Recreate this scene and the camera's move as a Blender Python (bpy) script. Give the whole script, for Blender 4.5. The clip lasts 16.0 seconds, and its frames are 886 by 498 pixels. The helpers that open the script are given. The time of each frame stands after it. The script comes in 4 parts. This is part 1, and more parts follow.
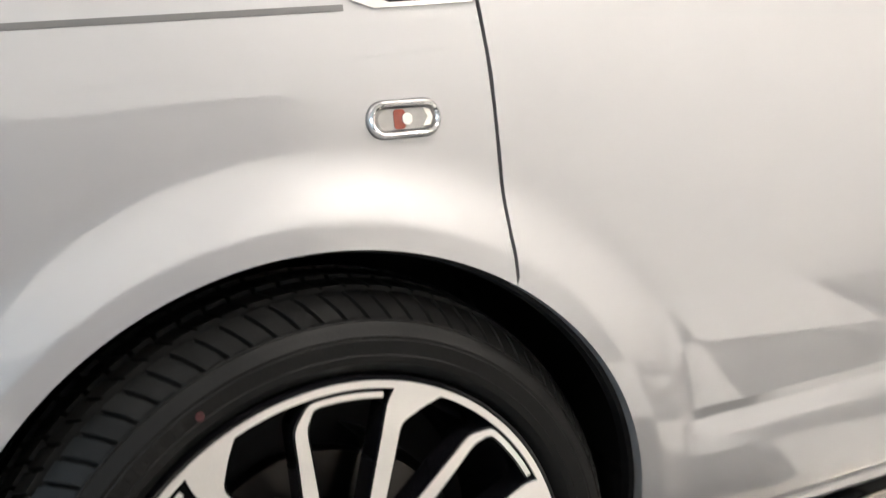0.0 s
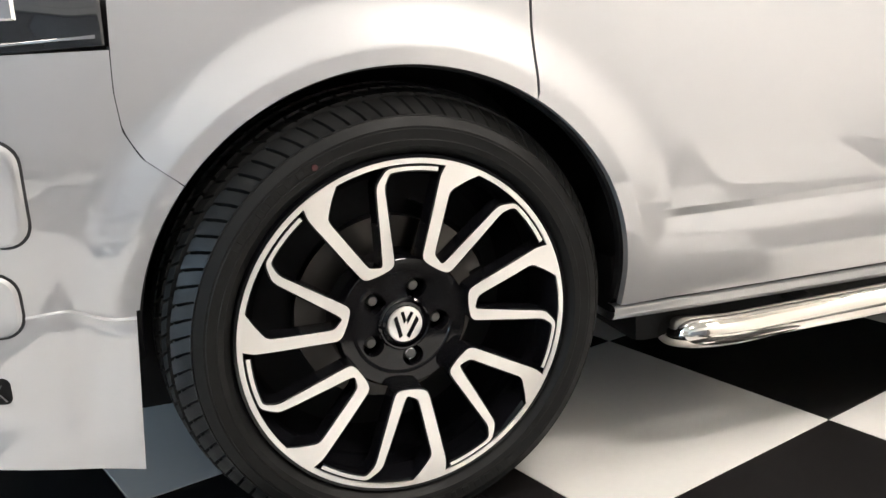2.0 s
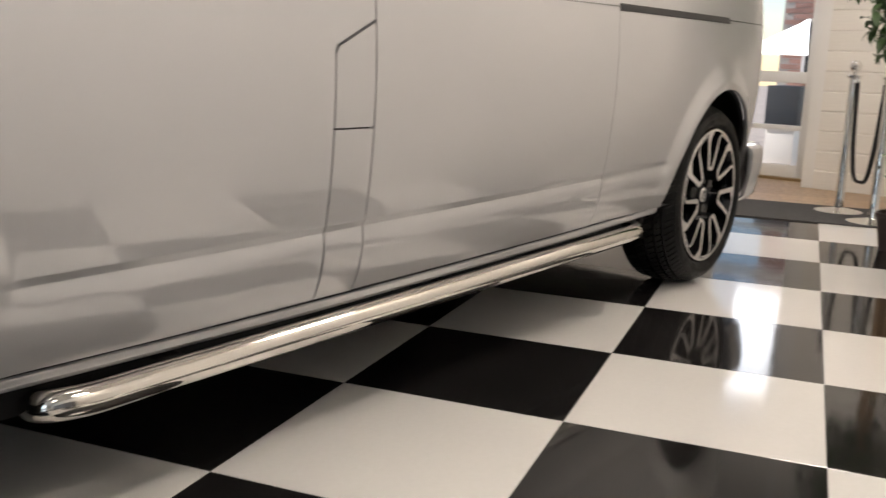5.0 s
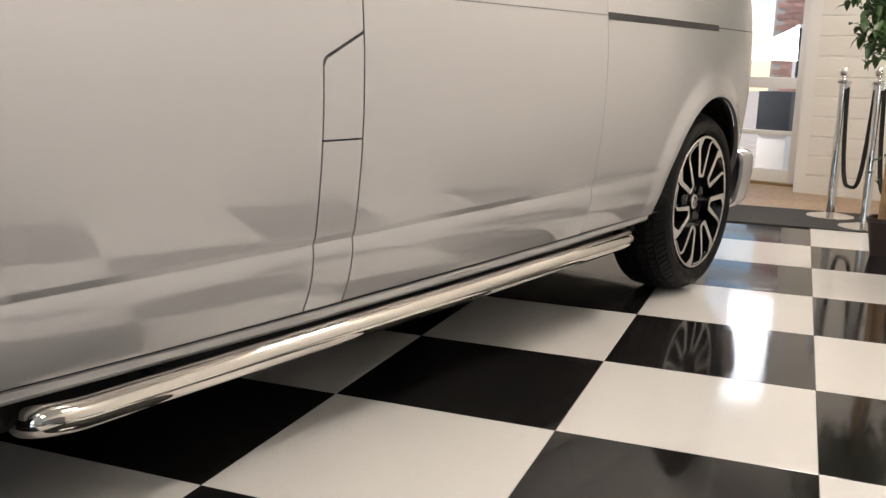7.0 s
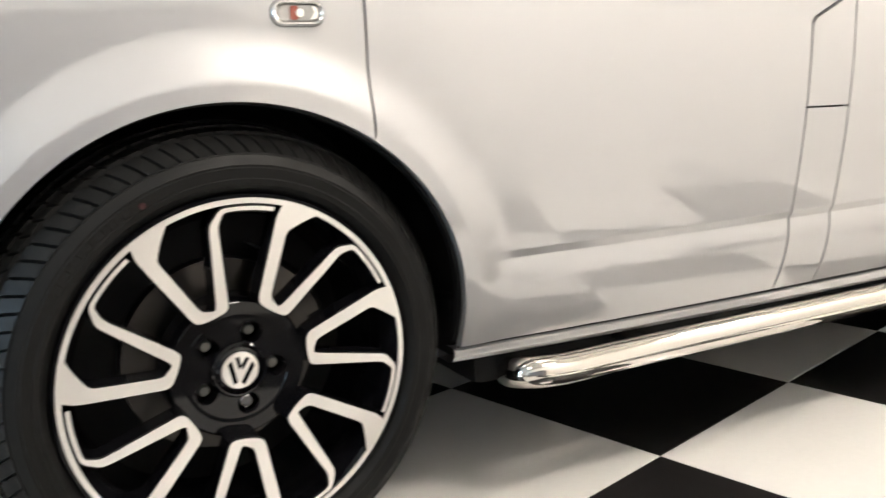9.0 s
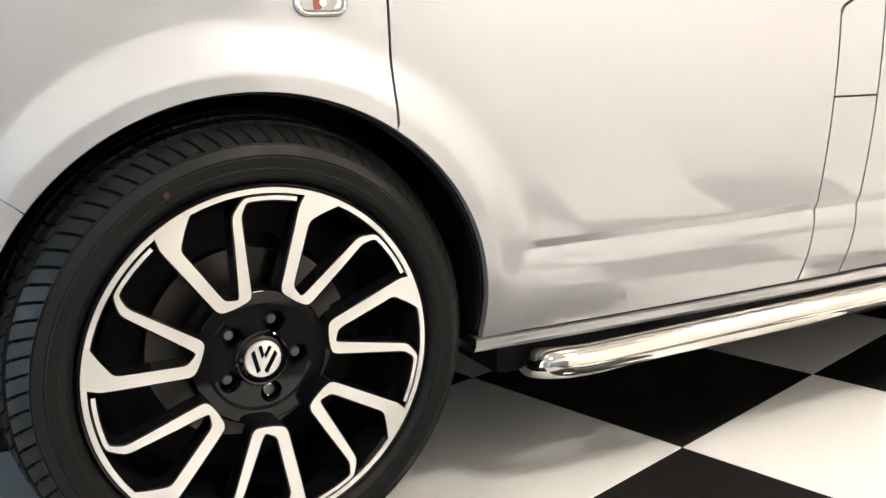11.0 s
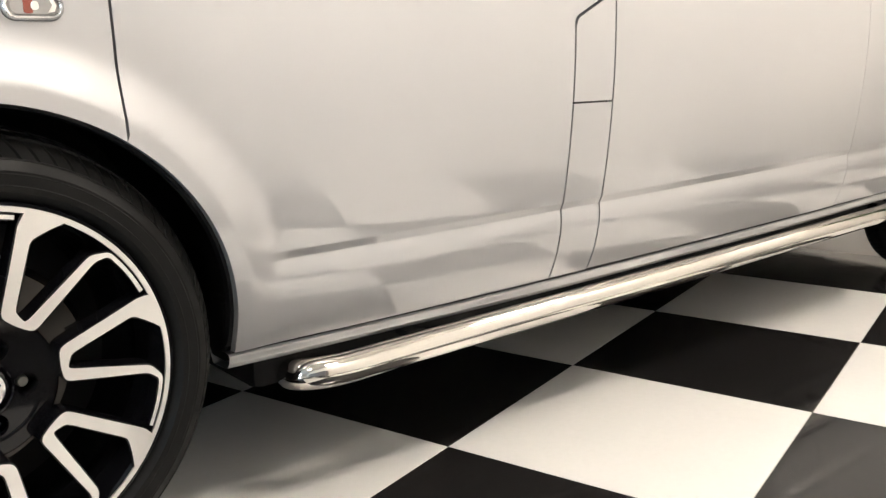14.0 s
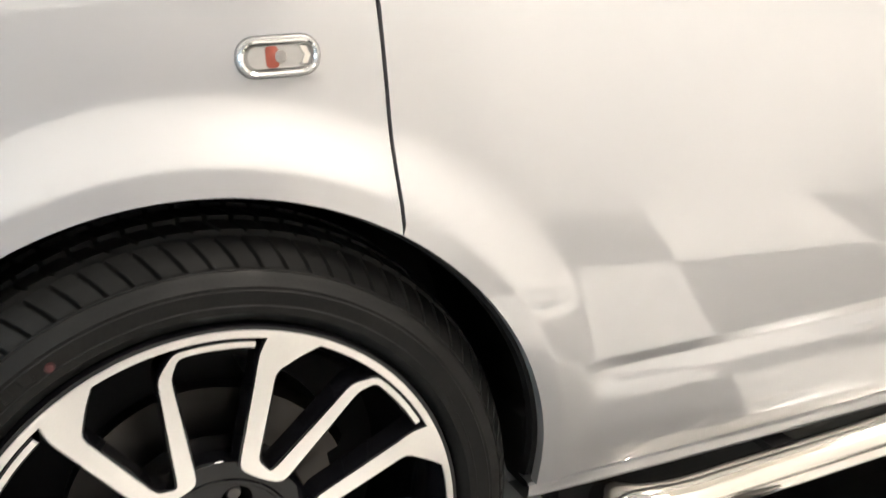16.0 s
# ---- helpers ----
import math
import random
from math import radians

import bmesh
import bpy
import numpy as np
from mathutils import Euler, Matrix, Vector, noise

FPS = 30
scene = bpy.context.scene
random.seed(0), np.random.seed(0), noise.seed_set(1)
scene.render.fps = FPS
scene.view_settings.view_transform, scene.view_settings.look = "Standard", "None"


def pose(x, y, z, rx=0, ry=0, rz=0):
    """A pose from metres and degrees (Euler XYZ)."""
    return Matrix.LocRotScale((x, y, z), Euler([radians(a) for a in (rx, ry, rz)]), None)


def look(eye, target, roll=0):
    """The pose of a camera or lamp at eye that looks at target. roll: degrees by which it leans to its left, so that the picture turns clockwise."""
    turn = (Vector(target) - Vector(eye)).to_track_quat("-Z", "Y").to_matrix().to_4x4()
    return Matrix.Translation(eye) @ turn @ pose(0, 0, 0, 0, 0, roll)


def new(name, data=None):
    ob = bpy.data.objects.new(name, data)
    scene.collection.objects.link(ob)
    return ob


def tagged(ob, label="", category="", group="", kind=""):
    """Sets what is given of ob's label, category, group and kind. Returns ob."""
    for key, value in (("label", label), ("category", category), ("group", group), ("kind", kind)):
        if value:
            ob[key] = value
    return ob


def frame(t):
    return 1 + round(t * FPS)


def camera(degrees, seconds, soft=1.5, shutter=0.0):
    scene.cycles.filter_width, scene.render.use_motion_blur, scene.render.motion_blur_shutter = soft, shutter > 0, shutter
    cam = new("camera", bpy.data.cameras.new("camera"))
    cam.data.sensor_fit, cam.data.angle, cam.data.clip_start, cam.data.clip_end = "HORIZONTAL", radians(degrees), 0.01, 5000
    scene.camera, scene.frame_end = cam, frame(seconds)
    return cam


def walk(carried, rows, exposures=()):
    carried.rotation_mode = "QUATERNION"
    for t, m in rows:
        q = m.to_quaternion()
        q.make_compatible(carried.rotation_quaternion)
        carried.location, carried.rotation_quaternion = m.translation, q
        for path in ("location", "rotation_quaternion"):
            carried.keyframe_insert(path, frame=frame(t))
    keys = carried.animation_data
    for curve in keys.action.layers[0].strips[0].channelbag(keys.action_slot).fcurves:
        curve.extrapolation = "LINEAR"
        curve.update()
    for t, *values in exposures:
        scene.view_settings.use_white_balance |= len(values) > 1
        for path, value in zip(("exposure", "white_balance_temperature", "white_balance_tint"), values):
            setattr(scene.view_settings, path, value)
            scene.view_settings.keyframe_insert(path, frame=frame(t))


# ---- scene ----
LENS = 51.19
PATH = [
    (0, (-0.2733, -0.8329, 0.9253), (0.1454, 0.0611, 0.7659), -4.52),
    (0.5, (-0.3095, -1.0703, 0.9394), (0.0718, -0.1720, 0.7211), -2.39),
    (1, (-0.3709, -1.2107, 0.9275), (0.0013, -0.3139, 0.6882), -1.89),
    (1.5, (-0.3869, -1.2520, 0.8836), (-0.0488, -0.3413, 0.6461), -2.52),
    (2, (-0.3947, -1.2631, 0.8679), (-0.0790, -0.3498, 0.6105), -2.65),
    (2.5, (-0.4039, -1.2630, 0.8549), (-0.0907, -0.3509, 0.5905), -2.94),
    (3, (-0.3702, -1.2778, 0.8435), (-0.0255, -0.3742, 0.5891), -2.82),
    (3.5, (-0.3516, -1.2996, 0.8397), (0.1184, -0.4485, 0.6058), -1.53),
    (4, (-0.3424, -1.3325, 0.8564), (0.2608, -0.5658, 0.6364), 0.26),
    (4.5, (-0.3231, -1.3621, 0.8833), (0.3862, -0.6896, 0.6721), 1.71),
    (5, (-0.2648, -1.3737, 0.8922), (0.5137, -0.7798, 0.6891), 2.14),
    (5.2, (-0.2325, -1.3738, 0.8929), (0.5634, -0.8029, 0.6914), 2.06),
    (7.3, (-0.2715, -1.3825, 0.9011), (0.5037, -0.7804, 0.7100), 1.44),
    (7.5, (-0.3003, -1.3775, 0.9020), (0.4555, -0.7504, 0.7135), 1.34),
    (8, (-0.3477, -1.3601, 0.8826), (0.3323, -0.6500, 0.7001), 0.80),
    (8.5, (-0.3603, -1.2959, 0.8497), (0.2159, -0.5006, 0.6612), -0.28),
    (9, (-0.3839, -1.2624, 0.8378), (0.0911, -0.4055, 0.6375), -0.91),
    (9.2, (-0.4003, -1.2537, 0.8328), (0.0500, -0.3841, 0.6301), -1.04),
    (11.3, (-0.3759, -1.2619, 0.8411), (0.0787, -0.3977, 0.6255), -0.93),
    (11.5, (-0.3702, -1.2623, 0.8409), (0.1057, -0.4096, 0.6254), -0.83),
    (12, (-0.3533, -1.2840, 0.8449), (0.1678, -0.4580, 0.6298), -0.61),
    (12.5, (-0.3368, -1.3020, 0.8520), (0.2275, -0.5056, 0.6346), -0.34),
    (13, (-0.3265, -1.3142, 0.8518), (0.2818, -0.5505, 0.6358), -0.19),
    (13.5, (-0.3192, -1.3064, 0.8532), (0.3152, -0.5643, 0.6368), -0.15),
    (14, (-0.3036, -1.2914, 0.8508), (0.3276, -0.5459, 0.6367), -0.40),
    (14.5, (-0.2794, -1.2530, 0.8513), (0.3172, -0.4776, 0.6443), -1.04),
    (15, (-0.2832, -1.1730, 0.8781), (0.2549, -0.3543, 0.6781), -1.83),
    (15.5, (-0.2866, -1.0223, 0.8529), (0.2226, -0.1783, 0.6841), -3.10),
    (16, (-0.0905, -0.8367, 0.9898), (0.2679, 0.0478, 0.6912), -2.85),
]

cam = camera(LENS, 16.0, soft=1.4, shutter=0.35)
EXPOSURES = [(0.0, 1.06, 6250, 11), (0.5, 1.22, 6250, 11), (2.0, 1.33, 6300, 11), (3.0, 1.26, 6400, 11), (3.7, 1.18, 6500, 11), (4.6, 0.42, 6700, 13), (5.2, 0.20, 6700, 14),
             (7.3, 0.38, 6650, 13), (8.0, 0.53, 6550, 12), (8.6, 1.06, 6450, 11), (11.3, 1.38, 6450, 10), (12.0, 1.34, 6480, 10), (13.0, 1.10, 6520, 11), (14.5, 1.04, 6500, 11), (16.0, 1.40, 6450, 10)]
walk(cam, [(t, look(eye, target, roll)) for t, eye, target, roll in PATH], EXPOSURES)

# ---------------------------------------------------------------- world and light
world = bpy.data.worlds.new("sky")
scene.world = world
world.use_nodes = True
wn = world.node_tree
sky = wn.nodes.new("ShaderNodeTexSky")
sky.sky_type, sky.sun_disc = "NISHITA", False
sky.dust_density = 0.0
sky.sun_elevation, sky.sun_rotation = radians(39), radians(-16)
wn.links.new(sky.outputs[0], wn.nodes["Background"].inputs[0])
wn.nodes["Background"].inputs[1].default_value = 0.15


def lamp(name, kind, energy, m, color=(1, 1, 1), size=1.0, size_y=None):
    data = bpy.data.lights.new(name, kind)
    data.energy, data.color = energy, color
    if kind == "AREA":
        data.shape, data.size, data.size_y = "RECTANGLE", size, size_y or size
    ob = new(name, data)
    ob.matrix_world = m
    return ob


sun = lamp("sun", "SUN", 5.0, look((-4, 14, 12), (0, 0, 0)), (1.0, 0.95, 0.88))
sun.data.angle = radians(0.5)
CEIL = 2.75
WARM = (1.0, 0.92, 0.82)
# the unseen row at y = 0.95 is added to brighten the side wall
PANELS = [(-1.5, -1.25, 12), (0.9, -1.28, 24), (3.3, -0.75, 22), (5.4, 0.15, 20), (-1.3, 0.95, 34), (1.3, 0.95, 40), (3.9, 0.95, 34)]
LIGHT_X, LIGHT_Y = 0.62, 0.36
for px_, py_, watts in PANELS:
    lamp("panel_lamp", "AREA", watts, look((px_, py_, CEIL - 0.06), (px_, py_, 0)), WARM, LIGHT_X, LIGHT_Y)
lamp("window_daylight", "AREA", 95, look((-6.9, 0.6, 1.45), (0, 0.3, 1.2)), (0.60, 0.81, 1.0), 4.5, 2.0)
lamp("door_daylight", "AREA", 4, look((7.5, 1.16, 1.42), (4.0, 0.6, 0.3)), (0.90, 0.95, 1.0), 0.36, 0.85)


# ---------------------------------------------------------------- small tools
def curve(points):
    """A smooth monotone curve through points, as a function."""
    xs = [p[0] for p in points]
    ys = [p[1] for p in points]
    n = len(xs)
    d = [(ys[i + 1] - ys[i]) / (xs[i + 1] - xs[i]) for i in range(n - 1)]
    m = [d[0]] + [0 if d[i - 1] * d[i] <= 0 else 2 * d[i - 1] * d[i] / (d[i - 1] + d[i]) for i in range(1, n - 1)] + [d[-1]]

    def f(x):
        if x <= xs[0]:
            return ys[0]
        if x >= xs[-1]:
            return ys[-1]
        i = 0
        while xs[i + 1] < x:
            i += 1
        h = xs[i + 1] - xs[i]
        t = (x - xs[i]) / h
        return ((2 * t**3 - 3 * t * t + 1) * ys[i] + (t**3 - 2 * t * t + t) * h * m[i]
                + (3 * t * t - 2 * t**3) * ys[i + 1] + (t**3 - t * t) * h * m[i + 1])

    return f


def line(points):
    xs, ys = [p[0] for p in points], [p[1] for p in points]
    return lambda x: float(np.interp(x, xs, ys))


def step(a, b, x):
    t = min(1.0, max(0.0, (x - a) / (b - a)))
    return t * t * (3 - 2 * t)


def part(name, bm, material, parent=None, label="", smooth=True, m=None):
    me = bpy.data.meshes.new(name)
    bm.normal_update()
    bm.to_mesh(me)
    bm.free()
    me.materials.append(material)
    if smooth:
        me.polygons.foreach_set("use_smooth", [True] * len(me.polygons))
        me.set_sharp_from_angle(angle=radians(35))
    ob = new(name, me)
    if parent is not None:
        ob.parent = parent
    if m is not None:
        ob.matrix_basis = m
    if label:
        tagged(ob, label=label)
    return ob


def box(bm, x0, x1, y0, y1, z0, z1, bevel=0.0, seg=2):
    r = bmesh.ops.create_cube(bm, size=1.0)["verts"]
    for v in r:
        v.co = Vector((x0 + (v.co.x + 0.5) * (x1 - x0), y0 + (v.co.y + 0.5) * (y1 - y0), z0 + (v.co.z + 0.5) * (z1 - z0)))
    if bevel:
        es = list({e for v in r for e in v.link_edges})
        bmesh.ops.bevel(bm, geom=es, offset=bevel, segments=seg, affect="EDGES", profile=0.6)
    return bm


def boxed(*a, **k):
    return box(bmesh.new(), *a, **k)


def grid(bm, rows):
    """Quads over rows of equal length of points."""
    vs = [[bm.verts.new(p) for p in row] for row in rows]
    for a, b in zip(vs, vs[1:]):
        for i in range(len(a) - 1):
            bm.faces.new((a[i], a[i + 1], b[i + 1], b[i]))
    return vs


def lathe(bm, profile, seg=96, axis="y", closed=False):
    """Turns (radius, offset) pairs round an axis through the origin."""
    rows = []
    for k in range(seg + 1):
        a = 2 * math.pi * k / seg
        if axis == "y":
            rows.append([(r * math.cos(a), o, r * math.sin(a)) for r, o in profile])
        else:
            rows.append([(r * math.cos(a), r * math.sin(a), o) for r, o in profile])
    grid(bm, rows)
    bmesh.ops.remove_doubles(bm, verts=bm.verts, dist=1e-6)
    return bm


def tube(bm, pts, radius, seg=16, cap=True):
    pts = [Vector(p) for p in pts]
    rings, up = [], Vector((0, 0, 1))
    for i, p in enumerate(pts):
        d = (pts[min(i + 1, len(pts) - 1)] - pts[max(i - 1, 0)]).normalized()
        side = d.cross(up)
        if side.length < 1e-3:
            side = Vector((1, 0, 0))
        side.normalize()
        u2 = side.cross(d)
        r = radius(i / (len(pts) - 1)) if callable(radius) else radius
        rings.append([bm.verts.new(p + r * (math.cos(2 * math.pi * k / seg) * side + math.sin(2 * math.pi * k / seg) * u2)) for k in range(seg)])
    for a, b in zip(rings, rings[1:]):
        for k in range(seg):
            bm.faces.new((a[k], a[(k + 1) % seg], b[(k + 1) % seg], b[k]))
    if cap:
        bm.faces.new(rings[0][::-1])
        bm.faces.new(rings[-1])
    bmesh.ops.recalc_face_normals(bm, faces=bm.faces)
    return bm


def spline(pts, n=8):
    """Catmull-Rom points through pts."""
    out = []
    P = [Vector(p) for p in pts]
    P = [2 * P[0] - P[1]] + P + [2 * P[-1] - P[-2]]
    for i in range(1, len(P) - 2):
        for k in range(n):
            t = k / n
            a, b, c, d = P[i - 1], P[i], P[i + 1], P[i + 2]
            out.append(0.5 * (2 * b + (c - a) * t + (2 * a - 5 * b + 4 * c - d) * t * t + (3 * b - a - 3 * c + d) * t**3))
    out.append(P[-2])
    return out


# ---------------------------------------------------------------- materials
def material(name, color, rough=0.5, metal=0.0, coat=0.0, coat_rough=0.03, vary=0.06, scale=3.0, fine=0.0, fine_scale=200.0,
             bump=0.0, bump_scale=60.0, rough_vary=0.0, per_object=0.0, transmission=0.0, emit=None, strength=0.0, spec=0.5, stretch=None, coat_ior=1.5):
    mat = bpy.data.materials.new(name)
    mat.use_nodes = True
    nt = mat.node_tree
    b = nt.nodes["Principled BSDF"]
    b.inputs["Roughness"].default_value = rough
    b.inputs["Metallic"].default_value = metal
    b.inputs["Coat Weight"].default_value = coat
    b.inputs["Coat Roughness"].default_value = coat_rough
    b.inputs["Coat IOR"].default_value = coat_ior
    b.inputs["Transmission Weight"].default_value = transmission
    b.inputs["Specular IOR Level"].default_value = spec
    b.inputs["Base Color"].default_value = (*color, 1)
    coord = nt.nodes.new("ShaderNodeTexCoord")
    src = coord.outputs["Object"]
    if stretch:
        mp = nt.nodes.new("ShaderNodeMapping")
        mp.inputs["Scale"].default_value = stretch
        nt.links.new(src, mp.inputs["Vector"])
        src = mp.outputs["Vector"]

    def tex(s, detail=4.0):
        n = nt.nodes.new("ShaderNodeTexNoise")
        n.inputs["Scale"].default_value, n.inputs["Detail"].default_value = s, detail
        nt.links.new(src, n.inputs["Vector"])
        return n.outputs["Fac"]

    def scaled(fac, low, high):
        r = nt.nodes.new("ShaderNodeMapRange")
        r.inputs["From Min"].default_value, r.inputs["From Max"].default_value = 0.3, 0.7
        r.inputs["To Min"].default_value, r.inputs["To Max"].default_value = low, high
        nt.links.new(fac, r.inputs["Value"])
        return r.outputs["Result"]

    def times(a, c):
        mnode = nt.nodes.new("ShaderNodeMath")
        mnode.operation = "MULTIPLY"
        nt.links.new(a, mnode.inputs[0])
        nt.links.new(c, mnode.inputs[1])
        return mnode.outputs[0]

    value = None
    if vary:
        value = scaled(tex(scale), 1 - vary, 1 + vary)
    if fine:
        f = scaled(tex(fine_scale, 2.0), 1 - fine, 1 + fine)
        value = f if value is None else times(value, f)
    if per_object:
        info = nt.nodes.new("ShaderNodeObjectInfo")
        r = nt.nodes.new("ShaderNodeMapRange")
        r.inputs["To Min"].default_value, r.inputs["To Max"].default_value = 1 - per_object, 1 + per_object
        nt.links.new(info.outputs["Random"], r.inputs["Value"])
        value = r.outputs["Result"] if value is None else times(value, r.outputs["Result"])
    if value is not None:
        mix = nt.nodes.new("ShaderNodeVectorMath")
        mix.operation = "SCALE"
        mix.inputs[0].default_value = color
        nt.links.new(value, mix.inputs["Scale"])
        nt.links.new(mix.outputs["Vector"], b.inputs["Base Color"])
    if rough_vary:
        nt.links.new(scaled(tex(scale * 2.3), max(0.01, rough - rough_vary), rough + rough_vary), b.inputs["Roughness"])
    if bump:
        bn = nt.nodes.new("ShaderNodeBump")
        bn.inputs["Strength"].default_value = bump
        bn.inputs["Distance"].default_value = 0.002
        nt.links.new(tex(bump_scale), bn.inputs["Height"])
        nt.links.new(bn.outputs["Normal"], b.inputs["Normal"])
    if emit:
        b.inputs["Emission Color"].default_value = (*emit, 1)
        b.inputs["Emission Strength"].default_value = strength
    return mat


PAINT = material("silver_paint", (0.43, 0.43, 0.44), 0.42, 0.55, 1.0, 0.012, 0.012, 1.5, coat_ior=2.05)
SEAM = material("seam_black", (0.012, 0.012, 0.013), 0.6, vary=0.1)
RUBBER = material("tyre_rubber", (0.0065, 0.0065, 0.0063), 0.48, spec=0.16, vary=0.15, scale=12, fine=0.2, fine_scale=350, bump=0.08, bump_scale=300, rough_vary=0.1)
GLOSS = material("gloss_black", (0.004, 0.004, 0.005), 0.06, 0.0, 0.0, 0.03, 0.1, 8, spec=0.33)
MACHINED = material("machined_aluminium", (0.82, 0.80, 0.775), 0.33, 0.82, 0.3, 0.1, 0.02, 9, 0.03, 700.0)
CHROME = material("chrome", (0.88, 0.87, 0.85), 0.05, 1.0, vary=0.02, scale=6, rough_vary=0.02)
STAINLESS = material("polished_stainless", (0.64, 0.61, 0.57), 0.045, 1.0, vary=0.03, scale=6, rough_vary=0.02)
BOLT = material("dull_bolt", (0.16, 0.155, 0.15), 0.6, 0.5, vary=0.15, scale=60)
STEEL = material("brake_steel", (0.075, 0.07, 0.066), 0.36, 1.0, vary=0.1, scale=9)
PLASTIC = material("black_plastic", (0.005, 0.005, 0.0055), 0.6, spec=0.2, vary=0.12, scale=14, bump=0.15, bump_scale=240)
TINTED = material("tinted_glass", (0.012, 0.013, 0.015), 0.05, 0.0, 0.6, vary=0.05)
GROOVE = material("groove_grey", (0.15, 0.15, 0.15), 0.5, 0.4, vary=0.1)
BEZEL = material("satin_bezel", (0.72, 0.71, 0.70), 0.14, 0.95, vary=0.06, scale=50)
LENS_CLEAR = material("clear_lens", (0.34, 0.33, 0.32), 0.12, 0.0, 0.8, vary=0.08, scale=60)
AMBER = material("amber_bulb", (0.26, 0.06, 0.04), 0.25, 0.0, 0.6, vary=0.1, scale=80)
RED_DOT = material("red_paint_dot", (0.05, 0.010, 0.010), 0.6, vary=0.15, scale=90)
TAIL_RED = material("red_lens", (0.35, 0.02, 0.02), 0.12, coat=0.8, vary=0.05)
WHITE_TILE = material("white_tile", (0.64, 0.627, 0.605), 0.09, spec=0.5, vary=0.025, scale=2.0, fine=0.012, fine_scale=60, per_object=0.02, rough_vary=0.03, bump=0.035, bump_scale=5.0)
BLACK_TILE = material("black_tile", (0.012, 0.011, 0.011), 0.08, spec=0.5, vary=0.2, scale=4, fine=0.1, fine_scale=80, per_object=0.1, rough_vary=0.03, bump=0.035, bump_scale=5.0)
GROUT = material("floor_screed", (0.05, 0.05, 0.048), 0.8, vary=0.1)
BOARD = material("painted_board", (0.79, 0.765, 0.72), 0.42, vary=0.03, scale=2, fine=0.02, fine_scale=40, bump=0.08, bump_scale=50, per_object=0.03, stretch=(0.3, 0.3, 3))
WALLPAINT = material("wall_paint", (0.76, 0.74, 0.70), 0.6, vary=0.03, bump=0.1, bump_scale=120)
TRIM = material("white_gloss_trim", (0.80, 0.79, 0.77), 0.3, vary=0.02)
MAT_GREY = material("mat_pile", (0.045, 0.044, 0.044), 0.95, vary=0.15, scale=20, fine=0.3, fine_scale=500, bump=0.6, bump_scale=500)
OAK = material("oak_floor", (0.42, 0.29, 0.18), 0.4, vary=0.15, scale=2, fine=0.12, fine_scale=25, per_object=0.12, stretch=(1, 12, 1))
GLASS = material("pane_glass", (1, 1, 1), 0.0, transmission=1.0, vary=0.0)
LEAF = material("ficus_leaf", (0.035, 0.075, 0.022), 0.4, vary=0.4, scale=14, spec=0.4)
BARK = material("plant_stem", (0.30, 0.19, 0.10), 0.7, vary=0.2, scale=12, fine=0.2, fine_scale=90, bump=0.4, bump_scale=80)
POT = material("pot_brown", (0.045, 0.030, 0.026), 0.45, vary=0.1, scale=8)
SOIL = material("soil", (0.04, 0.028, 0.02), 0.95, vary=0.3, scale=30, bump=0.8, bump_scale=90)
ROPE = material("black_rope", (0.014, 0.013, 0.013), 0.85, vary=0.2, scale=60, bump=0.6, bump_scale=260)
DIFFUSER = material("light_diffuser", (0.9, 0.88, 0.82), 0.5, vary=0.0, emit=(1.0, 0.88, 0.72), strength=1.6)
DIFFUSER.cycles.emission_sampling = "NONE"
BRICK = material("red_brick", (0.38, 0.21, 0.17), 0.85, vary=0.15, scale=5, per_object=0.25, bump=0.4, bump_scale=70)
MORTAR = material("mortar", (0.42, 0.39, 0.36), 0.9, vary=0.1)
PAVING = material("paving", (0.42, 0.36, 0.31), 0.85, vary=0.12, scale=2, fine=0.1, fine_scale=60, bump=0.3, bump_scale=80)
PLANTER = material("dark_planter", (0.02, 0.024, 0.035), 0.5, vary=0.1)

# ---------------------------------------------------------------- room
TILE, TURN = 0.6223, 16.32
GRID = pose(0.914, 0.134, 0, 0, 0, TURN)
X0, X1, Y0, Y1 = -7.0, 7.17, -6.1, 5.2

